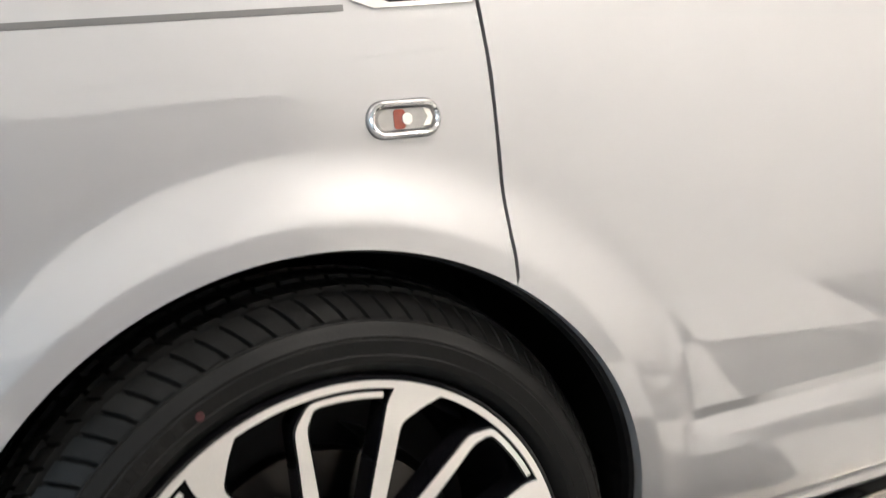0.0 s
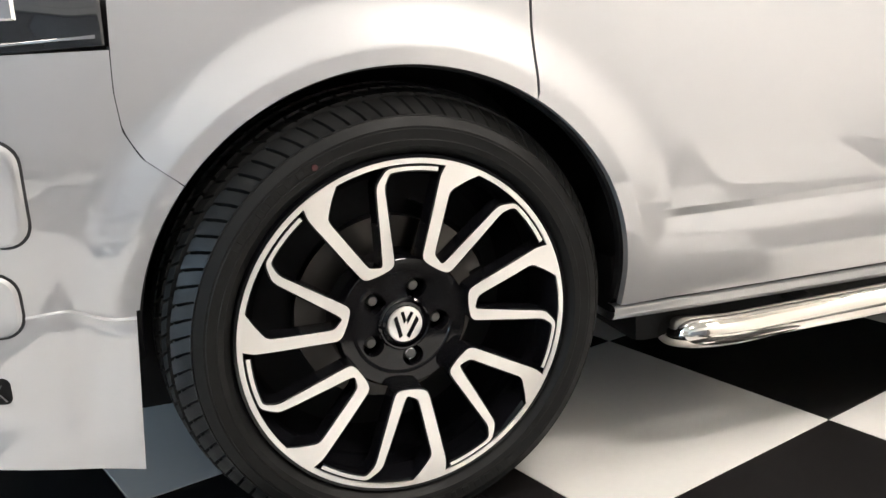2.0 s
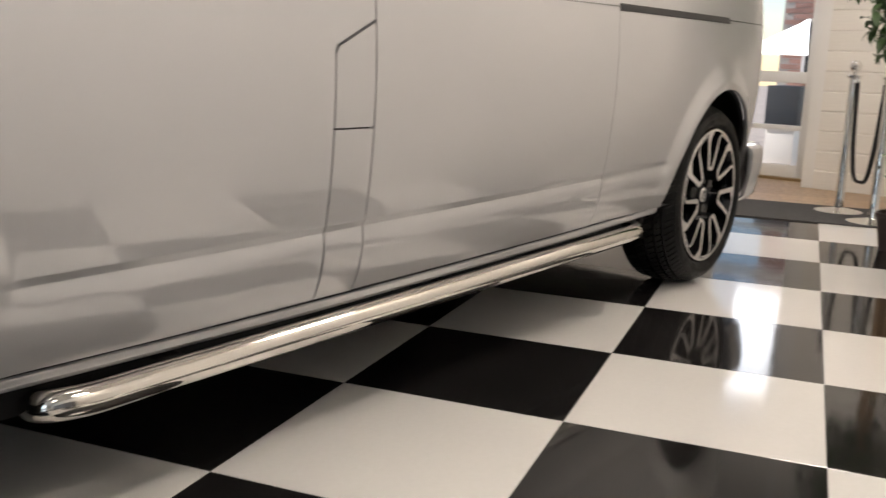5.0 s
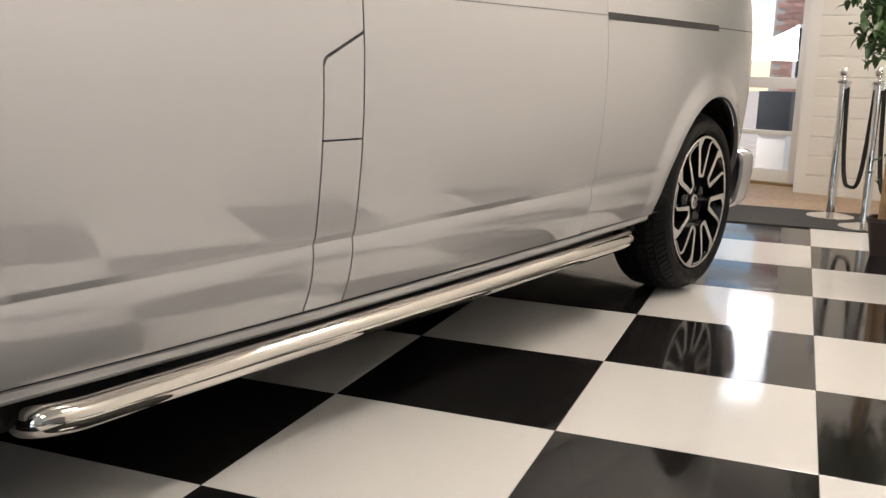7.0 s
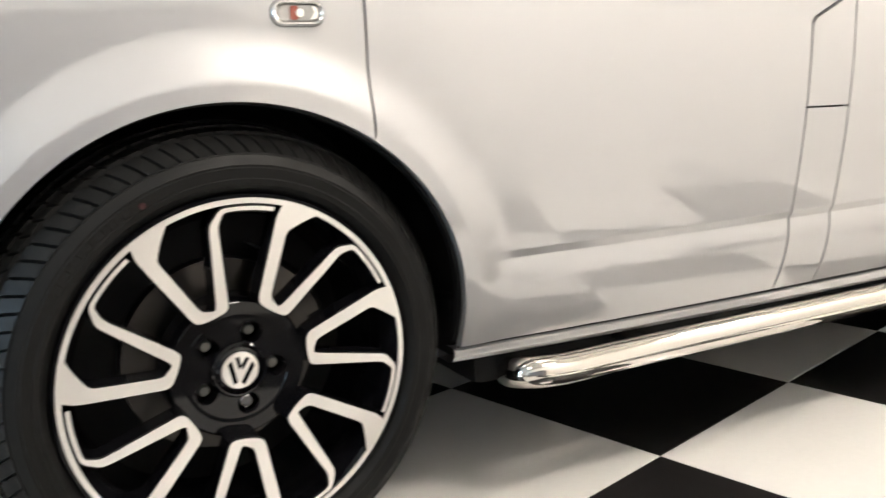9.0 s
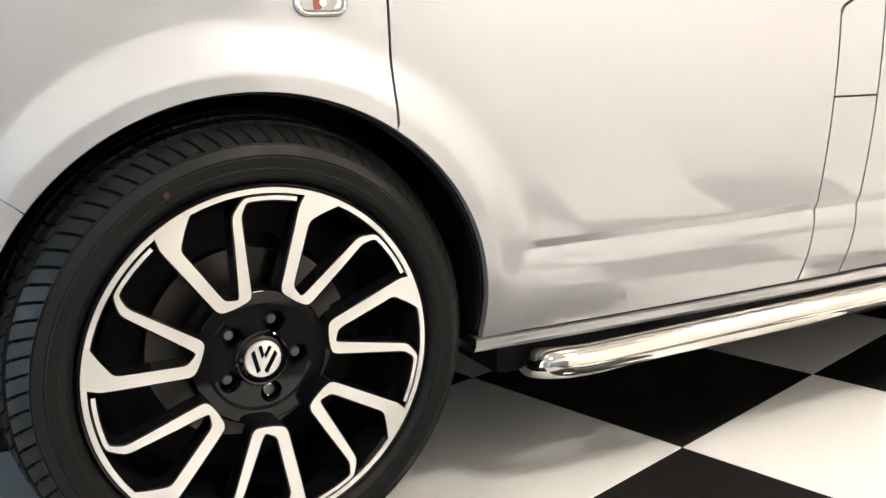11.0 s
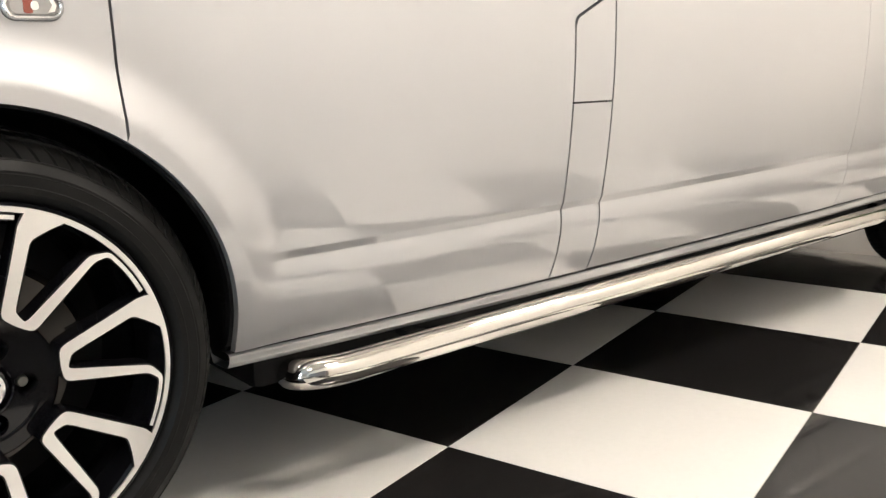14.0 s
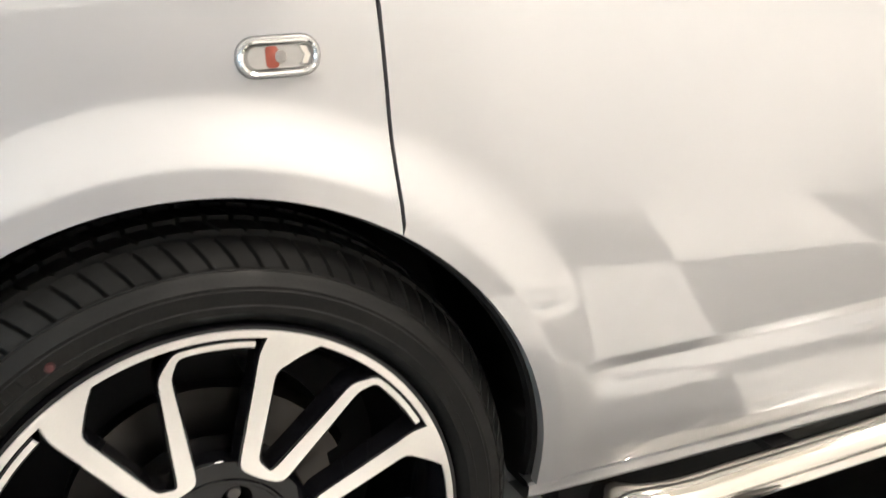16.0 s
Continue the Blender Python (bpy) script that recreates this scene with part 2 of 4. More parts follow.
floor = tagged(part("floor", boxed(X0 - 0.2, 7.9, Y0 - 0.2, Y1 + 0.2, -0.16, -0.011), GROUT, smooth=False),
               "concrete screed under black and white checkerboard tiles", "floor", kind="structure")
ceiling = tagged(part("ceiling", boxed(X0 - 0.2, 7.9, Y0 - 0.2, Y1 + 0.2, CEIL, CEIL + 0.15), WALLPAINT, smooth=False),
                 "plain white painted showroom ceiling", "ceiling", kind="structure")
for px_, py_, watts in PANELS:
    ob = new("ceiling_light")
    ob.location = (px_, py_, CEIL - 0.05)
    tagged(ob, "long white ceiling light with glowing warm diffuser", "ceiling light", "ceiling lights of the showroom")
    bm = bmesh.new()
    for s in (-1, 1):
        box(bm, -LIGHT_X / 2 - 0.04, LIGHT_X / 2 + 0.04, s * (LIGHT_Y / 2 + 0.025) - 0.015, s * (LIGHT_Y / 2 + 0.025) + 0.015, -0.012, 0.05)
        box(bm, s * (LIGHT_X / 2 + 0.025) - 0.015, s * (LIGHT_X / 2 + 0.025) + 0.015, -LIGHT_Y / 2 - 0.01, LIGHT_Y / 2 + 0.01, -0.012, 0.05)
    part("frame", bm, TRIM, ob, smooth=False)
    part("diffuser", boxed(-LIGHT_X / 2 - 0.01, LIGHT_X / 2 + 0.01, -LIGHT_Y / 2 - 0.01, LIGHT_Y / 2 + 0.01, 0.005, 0.03), DIFFUSER, ob, smooth=False)


def wall(name, label, length, m, openings=(), depth=0.2):
    """A wall along its own x, inner face at y = 0, room on the -y side; openings: (x0, x1, z0, z1)."""
    bm = bmesh.new()
    cuts = sorted({0.0, length, *[o[0] for o in openings], *[o[1] for o in openings]})
    for a, b in zip(cuts, cuts[1:]):
        holes = [o for o in openings if o[0] < (a + b) / 2 < o[1]]
        z = 0.0
        for o in sorted(holes, key=lambda q: q[2]):
            if o[2] > z:
                box(bm, a, b, 0, depth, z, o[2])
            z = o[3]
        if z < CEIL:
            box(bm, a, b, 0, depth, z, CEIL)
    w = tagged(part(name, bm, WALLPAINT, smooth=False, m=m), label, "wall", kind="structure")
    pitch, n = 0.150, int(CEIL / 0.150)
    shared = {}
    for i in range(n + 1):
        z0, z1 = i * pitch, min((i + 1) * pitch, CEIL)
        if z1 - z0 < 0.03:
            continue
        spans = [(0.0, length)]
        for o in openings:
            if o[2] < z1 - 0.01 and o[3] > z0 + 0.01:
                spans = [q for s in spans for q in ((s[0], min(s[1], o[0])), (max(s[0], o[1]), s[1])) if q[1] - q[0] > 0.02]
        for a, b in spans:
            key = (round(b - a, 3), round(z1 - z0, 3))
            if key not in shared:
                bm = bmesh.new()
                h, t, c = key[1], 0.030, 0.016
                prof = [(0, 0), (-t + 0.001, 0), (-t, 0.002), (-t, h - c), (-t + 0.010, h - 0.0006), (0, h - 0.0006)]
                r0 = [bm.verts.new((0, y, z)) for y, z in prof]
                r1 = [bm.verts.new((key[0], y, z)) for y, z in prof]
                for k in range(len(prof) - 1):
                    bm.faces.new((r0[k], r1[k], r1[k + 1], r0[k + 1]))
                bm.faces.new(r0[::-1])
                bm.faces.new(r1)
                bmesh.ops.recalc_face_normals(bm, faces=bm.faces)
                me = bpy.data.meshes.new("board")
                bm.to_mesh(me)
                bm.free()
                me.materials.append(BOARD)
                shared[key] = me
            ob = new("board", shared[key])
            ob.parent = w
            ob.location = (a, 0, z0)
    return w


REVEAL = 0.70
SIDE = pose(X1, -0.012, 0, 0, 0, 180 + TURN)
wall("wall_rear", "white painted shiplap board wall beside the glazed door", REVEAL + 0.03, pose(X1, REVEAL, 0, 0, 0, -90))
wall("wall_rear_far", "white painted shiplap board wall behind the van", Y1 - 1.86, pose(X1, Y1, 0, 0, 0, -90))
wall("wall_side", "white painted shiplap board wall of the showroom", 14.9, SIDE)
wall("wall_far", "white painted shiplap board wall beyond the van", X1 - X0, pose(X0, Y1, 0))
wall("wall_front", "white painted shiplap wall with a wide shop window", Y1 - Y0, pose(X0, Y0, 0, 0, 0, 90), [(4.35, 9.05, 0.4, 2.5)])
# unseen block added so that the wing reflects a darker zone
cab = new("cabinet")
cab.matrix_basis = GRID @ pose(-4.43, -3 * TILE + 0.001, 0)
tagged(cab, "unseen mid grey cabinet added for the dark reflection on the wing", "cabinet")
CABINET = material("grey_laminate", (0.13, 0.125, 0.13), 0.35, vary=0.08, scale=3)
part("plinth", boxed(0.03, 3.27, 0, 0.36, 0, 0.08), SEAM, cab, smooth=False)
part("body", boxed(0, 3.3, 0, 0.38, 0.08, 1.13, 0.003), CABINET, cab)
for k in range(4):
    part("door", boxed(0.006 + 0.825 * k, 0.819 + 0.825 * k, 0.382, 0.40, 0.085, 1.125, 0.003), CABINET, cab)
part("top", boxed(-0.01, 3.31, 0, 0.41, 1.131, 1.16, 0.004), CABINET, cab)
# ---------------------------------------------------------------- entrance and the room's loose ends
door_x, door_r = 7.57, 0.87
bm = bmesh.new()
box(bm, X1 - 0.02, X1 + 0.02, REVEAL, REVEAL + 0.09, 0, CEIL)
box(bm, X1 + 0.02, door_x + 0.1, REVEAL + 0.03, REVEAL + 0.09, 0, CEIL)
tagged(part("trim_door", bm, TRIM, smooth=False), "white painted door reveal and architrave", "door trim", kind="structure")
bm = bmesh.new()
box(bm, X1, door_x + 0.1, 1.70, 1.86, 0, CEIL)
box(bm, X1, door_x + 0.1, REVEAL + 0.09, 1.70, 2.25, CEIL)
tagged(part("wall_reveal", bm, WALLPAINT, smooth=False), "plain white walls round the door recess", "wall", kind="structure")


def glazed_leaf(name, y0, y1):
    leaf = new(name)
    leaf.location = (door_x, y0, 0.02)
    tagged(leaf, "white framed glazed door with three panes", "glazed door", kind="structure")
    w = y1 - y0
    for a, b in ((0, 0.09), (w - 0.09, w)):
        part("stile", boxed(-0.025, 0.025, a, b, 0, 2.2, 0.004), TRIM, leaf)
    levels = [(0.0, 0.10), (0.385, 0.425), (0.77, 0.86), (2.1, 2.2)]
    for a, b in levels:
        part("rail", boxed(-0.025, 0.025, 0.09, w - 0.09, a, b, 0.004), TRIM, leaf)
    for (a, b), (c, d) in zip(levels, levels[1:]):
        pane = part("pane", boxed(-0.004, 0.004, 0.085, w - 0.085, b - 0.005, c + 0.005), GLASS, leaf, smooth=False)
        pane.visible_shadow = False


glazed_leaf("door_1", door_r, door_r + 0.80)
tagged(part("threshold", boxed(door_x - 0.09, door_x + 0.08, REVEAL + 0.09, 1.70, -0.011, 0.02, 0.003), material("brass_sill", (0.35, 0.24, 0.12), 0.35, 0.8), smooth=False),
       "worn brass door threshold strip", "threshold", kind="structure")

# shop window in the front wall
win = new("window_1")
win.location = (X0 - 0.1, Y0 + 4.35, 0.4)
tagged(win, "wide white framed shop window", "window", kind="structure")
for a, b, c, d in ((0, 4.7, 0, 0.06), (0, 4.7, 2.04, 2.1), (0, 0.06, 0.06, 2.04), (4.64, 4.7, 0.06, 2.04), (2.32, 2.38, 0.06, 2.04)):
    part("window_frame", boxed(-0.03, 0.03, a, b, c, d, 0.004), TRIM, win)
for a, b in ((0.06, 2.32), (2.38, 4.64)):
    pane = part("pane", boxed(-0.004, 0.004, a, b, 0.06, 2.04), GLASS, win, smooth=False)
    pane.visible_shadow = False

# outside
ground = tagged(part("ground", boxed(-60, 60, -60, 60, -0.4, -0.17), PAVING, smooth=False), "pale paved ground outside the showroom", "ground", kind="structure")
house = new("brick_house")
house.location = (13.0, 0.0, -0.17)
tagged(house, "red brick house wall with white window across the yard", "house")
part("wall", boxed(0, 0.3, 0.6, 2.98, 0, 5.0), MORTAR, house, smooth=False)
bm = boxed(0, 0.1, 0, 0.215, 0, 0.065)
bme = bpy.data.meshes.new("brick")
bm.to_mesh(bme)
bm.free()
bme.materials.append(BRICK)
for r in range(34):
    for c in range(8):
        b = new("brick", bme)
        b.parent = house
        b.location = (-0.012, 1.05 + 0.225 * c + (0.11 if r % 2 else 0), 0.4 + 0.075 * r)
w = part("window", boxed(-0.06, -0.02, 2.36, 2.66, 0.95, 1.75), TRIM, house, "white house window", smooth=False)
part("glass", boxed(-0.07, -0.062, 2.41, 2.61, 1.0, 1.70), TINTED, w, smooth=False)
pl = new("planter")
pl.location = (9.7, 1.75, -0.17)
tagged(pl, "dark blue trough planter on a white plinth outside", "planter")
part("trough", boxed(-0.2, 0.2, -0.17, 0.17, 0.46, 0.90, 0.01), PLANTER, pl)
part("plinth", boxed(-0.18, 0.18, -0.15, 0.15, 0.0, 0.46, 0.01), TRIM, pl)

# ---------------------------------------------------------------- van
van = new("van")
tagged(van, "silver panel van with black alloy wheels and chrome side bar", "van")
CX, CZ, AR = -0.002, 0.385, 0.399
RX, RZ, RR = 3.40, 0.372, 0.435
RAKE = 0.016
taper = curve([(-0.96, 0.62), (-0.93, 0.42), (-0.86, 0.27), (-0.76, 0.185), (-0.64, 0.138), (-0.5, 0.11), (-0.35, 0.094), (-0.1, 0.077), (0.1, 0.064), (0.22, 0.057),
               (0.4, 0.0405), (0.5, 0.0335), (0.7, 0.0225), (0.94, 0.0125), (1.2, 0.0055), (1.5, 0.0015), (1.9, 0.0), (2.2, 0.0), (2.8, 0.012), (3.4, 0.035), (3.8, 0.062), (3.93, 0.085), (4.02, 0.125), (4.075, 0.19), (4.10, 0.30)])


def blurred(f, a, b, n, sigma):
    """f sampled over a..b and evened out, as a function."""
    xs = np.linspace(a, b, n)
    ys = np.array([f(x) for x in xs])
    h = xs[1] - xs[0]
    half = int(4 * sigma / h) + 1
    k = np.exp(-0.5 * (np.arange(-half, half + 1) * h / sigma) ** 2)
    left = 2 * ys[0] - ys[half:0:-1]
    right = 2 * ys[-1] - ys[-2:-half - 2:-1]
    out = np.convolve(np.concatenate([left, ys, right]), k / k.sum(), "valid")
    return lambda x: float(np.interp(x, xs, out))


def tilted(points):
    """A side's depth by height, from how much it leans downwards at each height."""
    xs = np.linspace(0.10, 1.75, 6601)
    lean = np.interp(xs, [p[0] for p in points], [p[1] for p in points])
    h = xs[1] - xs[0]
    k = np.exp(-0.5 * (np.arange(-16, 17) * h / 0.0009) ** 2)
    lean = np.convolve(np.pad(lean, 16, mode="edge"), k / k.sum(), "valid")
    depth = -np.cumsum(lean) * h
    depth -= np.interp(0.844, xs, depth) + 0.005
    return lambda z: float(np.interp(z, xs, depth))


# the side is a barrel of 2 m radius; a narrow facet under it looks down, and a band below that looks slightly up
BARREL = [(0.52 + 0.041 * i, -0.487 * (0.52 + 0.041 * i - 0.844)) for i in range(31)]
creased = tilted([(0.1, 0.62), (0.33, 0.48), (0.38, 0.385), (0.42, 0.215), (0.45, 0.165), (0.472, 0.02), (0.488, -0.09), (0.5030, -0.11), (0.5042, 0.45), (0.5186, 0.45)] + BARREL)
smooth_side = tilted([(0.1, 0.60), (0.33, 0.42), (0.40, 0.26), (0.45, 0.165)] + BARREL)
even_taper = blurred(taper, -0.9, 4.05, 1200, 0.07)
waist = line([(-0.4, 1.016), (0.2, 1.026), (1.3, 1.052), (2.4, 1.066), (4.2, 1.082)])


def reach(x, z, cx, cz, r):
    return (abs(x - cx) if z < cz else math.hypot(x - cx, z - cz)) - r


def skin(x, z):
    """How far in from the widest plane the van's side lies."""
    zr = z - RAKE * (x - 0.9)
    k = step(0.44, 0.505, x) * (1 - step(2.90, 2.95, x))
    e = step(-0.42, -0.15, x) * (1 - step(3.5, 3.8, x))
    y = e * even_taper(x) + (1 - e) * taper(x) + k * creased(zr) + (1 - k) * smooth_side(zr)
    y += 0.02 * (z - 0.62) * (1 - step(0.5, 1.3, x)) * step(0.30, 0.45, x)
    for cx, cz, r in ((CX, CZ, AR), (RX, RZ, RR)):
        d = reach(x, z, cx, cz, r)
        lip = 0.027
        rise = 1.0 - 0.10 * max(0.0, d) / lip if d < lip else 0.90 * (1 - step(lip - 0.035, lip + 0.078, d)) / 0.768
        y += -0.022 * rise * (0.35 + 0.65 * step(0.33, 0.62, z))
    return y


def flange(bm, depth=0.016):
    """Turns the open edges of a panel inwards."""
    es = [e for e in bm.edges if e.is_boundary]
    r = bmesh.ops.extrude_edge_only(bm, edges=es)
    for v in [g for g in r["geom"] if isinstance(g, bmesh.types.BMVert)]:
        v.co.y += depth
    bmesh.ops.recalc_face_normals(bm, faces=bm.faces)


def spaced(a, b, n, ease=1.0):
    return [a + (b - a) * (i / n) ** ease for i in range(n + 1)]


def panel(name, zs, left, right, n, label="", ease=1.0, mat=None, ref=1.2):
    """A door skin whose lower rows run along the sill."""
    bm = bmesh.new()
    rows = []
    for z in zs:
        low = max(0.0, 1 - (z - 0.34) / 0.12)
        rows.append([(x, skin(x, z + low * (SILL(x) - SILL(ref))), z + low * (SILL(x) - SILL(ref))) for x in spaced(left(z), right(z), n, ease)])
    grid(bm, rows)
    flange(bm)
    return part(name, bm, mat or PAINT, van, label)


def around(name, cx, cz, r, angles, outer, n, label="", mat=None):
    """A panel round a wheel arch: rays from the arch to an outer outline (corners in order)."""
    bm = bmesh.new()
    rows = []
    for a in angles:
        d = Vector((math.cos(radians(a)), math.sin(radians(a))))
        best = 0
        for p, q in zip(outer, outer[1:]):
            e = Vector(q) - Vector(p)
            det = d.x * -e.y + d.y * e.x
            if abs(det) < 1e-9:
                continue
            w = Vector(p) - Vector((cx, cz))
            s = (w.x * -e.y + w.y * e.x) / det
            u = (d.x * w.y - d.y * w.x) / det
            if s > 0 and -1e-6 <= u <= 1 + 1e-6:
                best = max(best, s)
        near = r if a < 180 and a > 0 else min(best, r / abs(d.x))
        rows.append([(cx + s * d.x, skin(cx + s * d.x, cz + s * d.y), cz + s * d.y) for s in spaced(near, max(best, near), n, 1.5)])
    grid(bm, rows)
    flange(bm)
    return part(name, bm, mat or PAINT, van, label)


G = 0.0022
TOP = 1.32
SILL = line([(0.3, 0.337), (1.2, 0.3475), (3.1, 0.377)])
gap = line([(0.60, 0.226), (0.717, 0.2205), (0.769, 0.2185), (0.857, 0.2175), (0.949, 0.2155), (1.027, 0.2085), (1.35, 0.16)])
nose_gap = line([(0.60, -0.26), (0.640, -0.3215), (0.676, -0.367), (0.715, -0.387), (0.771, -0.392), (0.823, -0.390), (0.9, -0.386), (1.35, -0.30)])


def arch_side(z, s, cx=CX, cz=CZ, r=AR):
    return cx + s * (r if z < cz else math.sqrt(max(0.0, r * r - (z - cz) ** 2)))


# fender
right_edge = [(gap(z) - G, z) for z in spaced(0.68, TOP, 16)]
left_edge = [(nose_gap(z) + 0.0007, z) for z in spaced(TOP, 0.60, 30)]
a0 = math.degrees(math.atan2(0.7205 - CZ, gap(0.7205) - G - CX))
a1 = math.degrees(math.atan2(0.6405 - CZ, nose_gap(0.6405) + 0.0007 - CX))
around("fender", CX, CZ, AR, spaced(a0, a1, 130), right_edge + left_edge, 60, "silver painted wing with flared wheel arch")


def door_left(z):
    return gap(z) + G if z > 0.722 else arch_side(z, 1)


FLAP0, FLAP1 = 1.1495, 1.272
slant = lambda x: 0.905 + (x - FLAP0) * 0.49


def door_right(z):
    if z < 0.897:
        return FLAP0 - G
    if z < 0.911:
        return FLAP0 - G + 0.0075 * ((z - 0.897) / 0.014) ** 1.8
    return min(FLAP1 - G, FLAP0 - G + 0.0075 + (z - 0.911) / 0.49)


zs = sorted({*spaced(SILL(0.5) + 0.004, 0.485, 30), *spaced(0.485, 0.535, 64), *spaced(0.535, 0.88, 34), *spaced(0.88, 0.98, 26), *spaced(0.98, TOP, 34)})
panel("front_door", zs, door_left, door_right, 90, "silver front door skin with a low crease", 1.35, ref=0.5)
panel("pillar_panel", sorted({*spaced(SILL(1.2) + 0.004, 0.495, 30), *spaced(0.495, 0.54, 60), *spaced(0.54, 0.7325, 18)}), lambda z: FLAP0 + G, lambda z: FLAP1 - G, 8)
bm = bmesh.new()
rows = []
for x in spaced(FLAP0 + G, FLAP1 - G, 20):
    ztop = slant(x) - 0.004 - 0.02 * max(0, 1 - (x - FLAP0) / 0.012) ** 2
    rows.append([(x, skin(x, z), z) for z in spaced(0.7365, ztop, 24)])
grid(bm, rows)
flange(bm)
part("fuel_flap", bm, PAINT, van, "closed silver fuel flap with slanted top")
panel("sliding_door", sorted({*spaced(SILL(1.8) + 0.004, 0.495, 30), *spaced(0.495, 0.555, 72), *spaced(0.555, 0.98, 36), *spaced(0.98, TOP, 34)}), lambda z: FLAP1 + G, lambda z: 2.399, 80, "silver sliding door skin", ref=1.8)
outer = [(4.03, 0.30), (4.05, 0.62), (4.06, 0.9), (4.06, TOP), (2.401, TOP), (2.401, SILL(2.4) + 0.004), (RX - RR, SILL(2.96) + 0.004)]
around("rear_quarter", RX, RZ, RR, spaced(-8, 150, 110) + spaced(150, 179.5, 60)[1:] + spaced(179.5, 180.5, 30)[1:], outer, 60, "silver rear quarter panel with flared wheel arch")

# bumper at the nose
bz = sorted({*spaced(0.43, 0.48, 44), *spaced(0.48, 0.826, 34)})


def nose_right(z):
    return nose_gap(z) - 0.0007 if z > 0.641 else (arch_side(z, -1) if z > 0.45 else CX - AR - 0.016 * (0.45 - z) / 0.25)


def ledge(x):
    return 0.437 + 0.018 * step(0.43, 0.50, -x) - 0.005 * step(0.50, 0.57, -x)


def nose_skin(x, z):
    """The bumper: a ledge, and below it a shallow panel framed by a spoiler that flares outwards."""
    edge = ledge(x)
    y = skin(x, max(z, 0.47)) + 0.16 * max(0.0, 0.47 - z)
    y -= 0.006 * (1 - step(edge, edge + 0.0032, z)) * (1 - step(0.52, 0.58, -x)) * step(0.36, 0.43, z)
    dx, dz = max(0.0, x + 0.515), max(0.0, 0.345 - z - 0.2 * max(0.0, -0.5 - x))
    return y - 0.009 * step(0.035, 0.125, math.hypot(dx, dz)) * (1 - step(edge - 0.03, edge, z))


def lifted(x, z):
    return z + (ledge(x) - 0.437) * max(0.0, 1 - abs(z - 0.440) / 0.09) + 0.13 * max(0.0, -0.40 - x) ** 1.15 * max(0.0, (0.44 - z) / 0.25)


bm = bmesh.new()
grid(bm, [[(x, nose_skin(x, lifted(x, z)), lifted(x, z)) for x in spaced(nose_right(z), -0.96, 70, 0.9)] for z in sorted({*bz, *spaced(0.176, 0.44, 42)})])
flange(bm)
bumper = part("front_bumper", bm, PAINT, van, "silver front bumper with moulded lip")


def rounded_rect(x0, x1, z0, z1, r, n=6):
    out = []
    for cx, cz, a in ((x1 - r, z1 - r, 0), (x0 + r, z1 - r, 90), (x0 + r, z0 + r, 180), (x1 - r, z0 + r, 270)):
        for k in range(n + 1):
            t = radians(a + 90 * k / n)
            out.append((cx + r * math.cos(t), cz + r * math.sin(t)))
    return out


def pad(outline, proud, rim, on=skin):
    """A raised pad that follows the van's side inside an outline."""
    bm = bmesh.new()
    mx = sum(p[0] for p in outline) / len(outline)
    mz = sum(p[1] for p in outline) / len(outline)
    rings = []
    for s, o in ((1.0, 0.004), (1.0, -proud * 0.4), (1 - rim * 0.5, -proud), (1 - rim, -proud), (0.5, -proud)):
        rings.append([bm.verts.new((mx + (x - mx) * s, on(mx + (x - mx) * s, mz + (z - mz) * s) + o, mz + (z - mz) * s)) for x, z in outline])
    n = len(outline)
    for a, b in zip(rings, rings[1:]):
        for k in range(n):
            bm.faces.new((a[k], a[(k + 1) % n], b[(k + 1) % n], b[k]))
    bm.faces.new(rings[-1])
    bmesh.ops.recalc_face_normals(bm, faces=bm.faces)
    return bm


for z0, z1, x1 in ((0.563, 0.712, -0.527), (0.424, 0.522, -0.557)):
    part("cover_gap", pad(rounded_rect(-0.80, x1 + 0.004, z0 - 0.004, z1 + 0.004, 0.036), 0.001, 0.02, nose_skin), SEAM, bumper)
    part("cover", pad(rounded_rect(-0.80, x1, z0, z1, 0.034), 0.007, 0.10, nose_skin), PAINT, bumper, "silver blanking cover with rounded corners")
mesh_in = part("grille_mesh", pad(rounded_rect(-0.80, -0.592, 0.312, 0.357, 0.012), 0.002, 0.1, nose_skin), PLASTIC, bumper, "black mesh insert")
for i in range(12):
    for s in (-1, 1):
        x = -0.612 - 0.015 * i
        pts = [(x - s * 0.012, nose_skin(x, 0.335) - 0.004, 0.318), (x, nose_skin(x, 0.335) - 0.005, 0.335), (x + s * 0.011, nose_skin(x, 0.335) - 0.004, 0.352)]
        part("mesh_wire", tube(bmesh.new(), pts, 0.0012, 6), GROOVE, mesh_in)

# black strip behind the gap, in place of the shade inside it
part("seam_strip", tube(bmesh.new(), [(nose_gap(z), skin(nose_gap(z), z) + 0.0065, z) for z in spaced(0.642, 0.83, 30)], 0.004, 8), SEAM, van)

# head lamp
lampo = [(-0.395, 0.832), (-0.392, 1.0), (-0.80, 1.0), (-0.80, 0.822), (-0.6, 0.824)]
hl = part("head_lamp", pad(lampo, 0.003, 0.03), TINTED, van, "dark glass head lamp with chrome strip")
part("chrome_strip", pad([(-0.405, 0.842), (-0.405, 0.847), (-0.62, 0.838), (-0.62, 0.832)], 0.006, 0.3), CHROME, hl)
# chrome pad stands in for a white rectangle reflected in the glass
part("reflector", pad([(-0.50, 0.87), (-0.50, 0.93), (-0.60, 0.93), (-0.60, 0.87)], 0.006, 0.2), CHROME, hl)

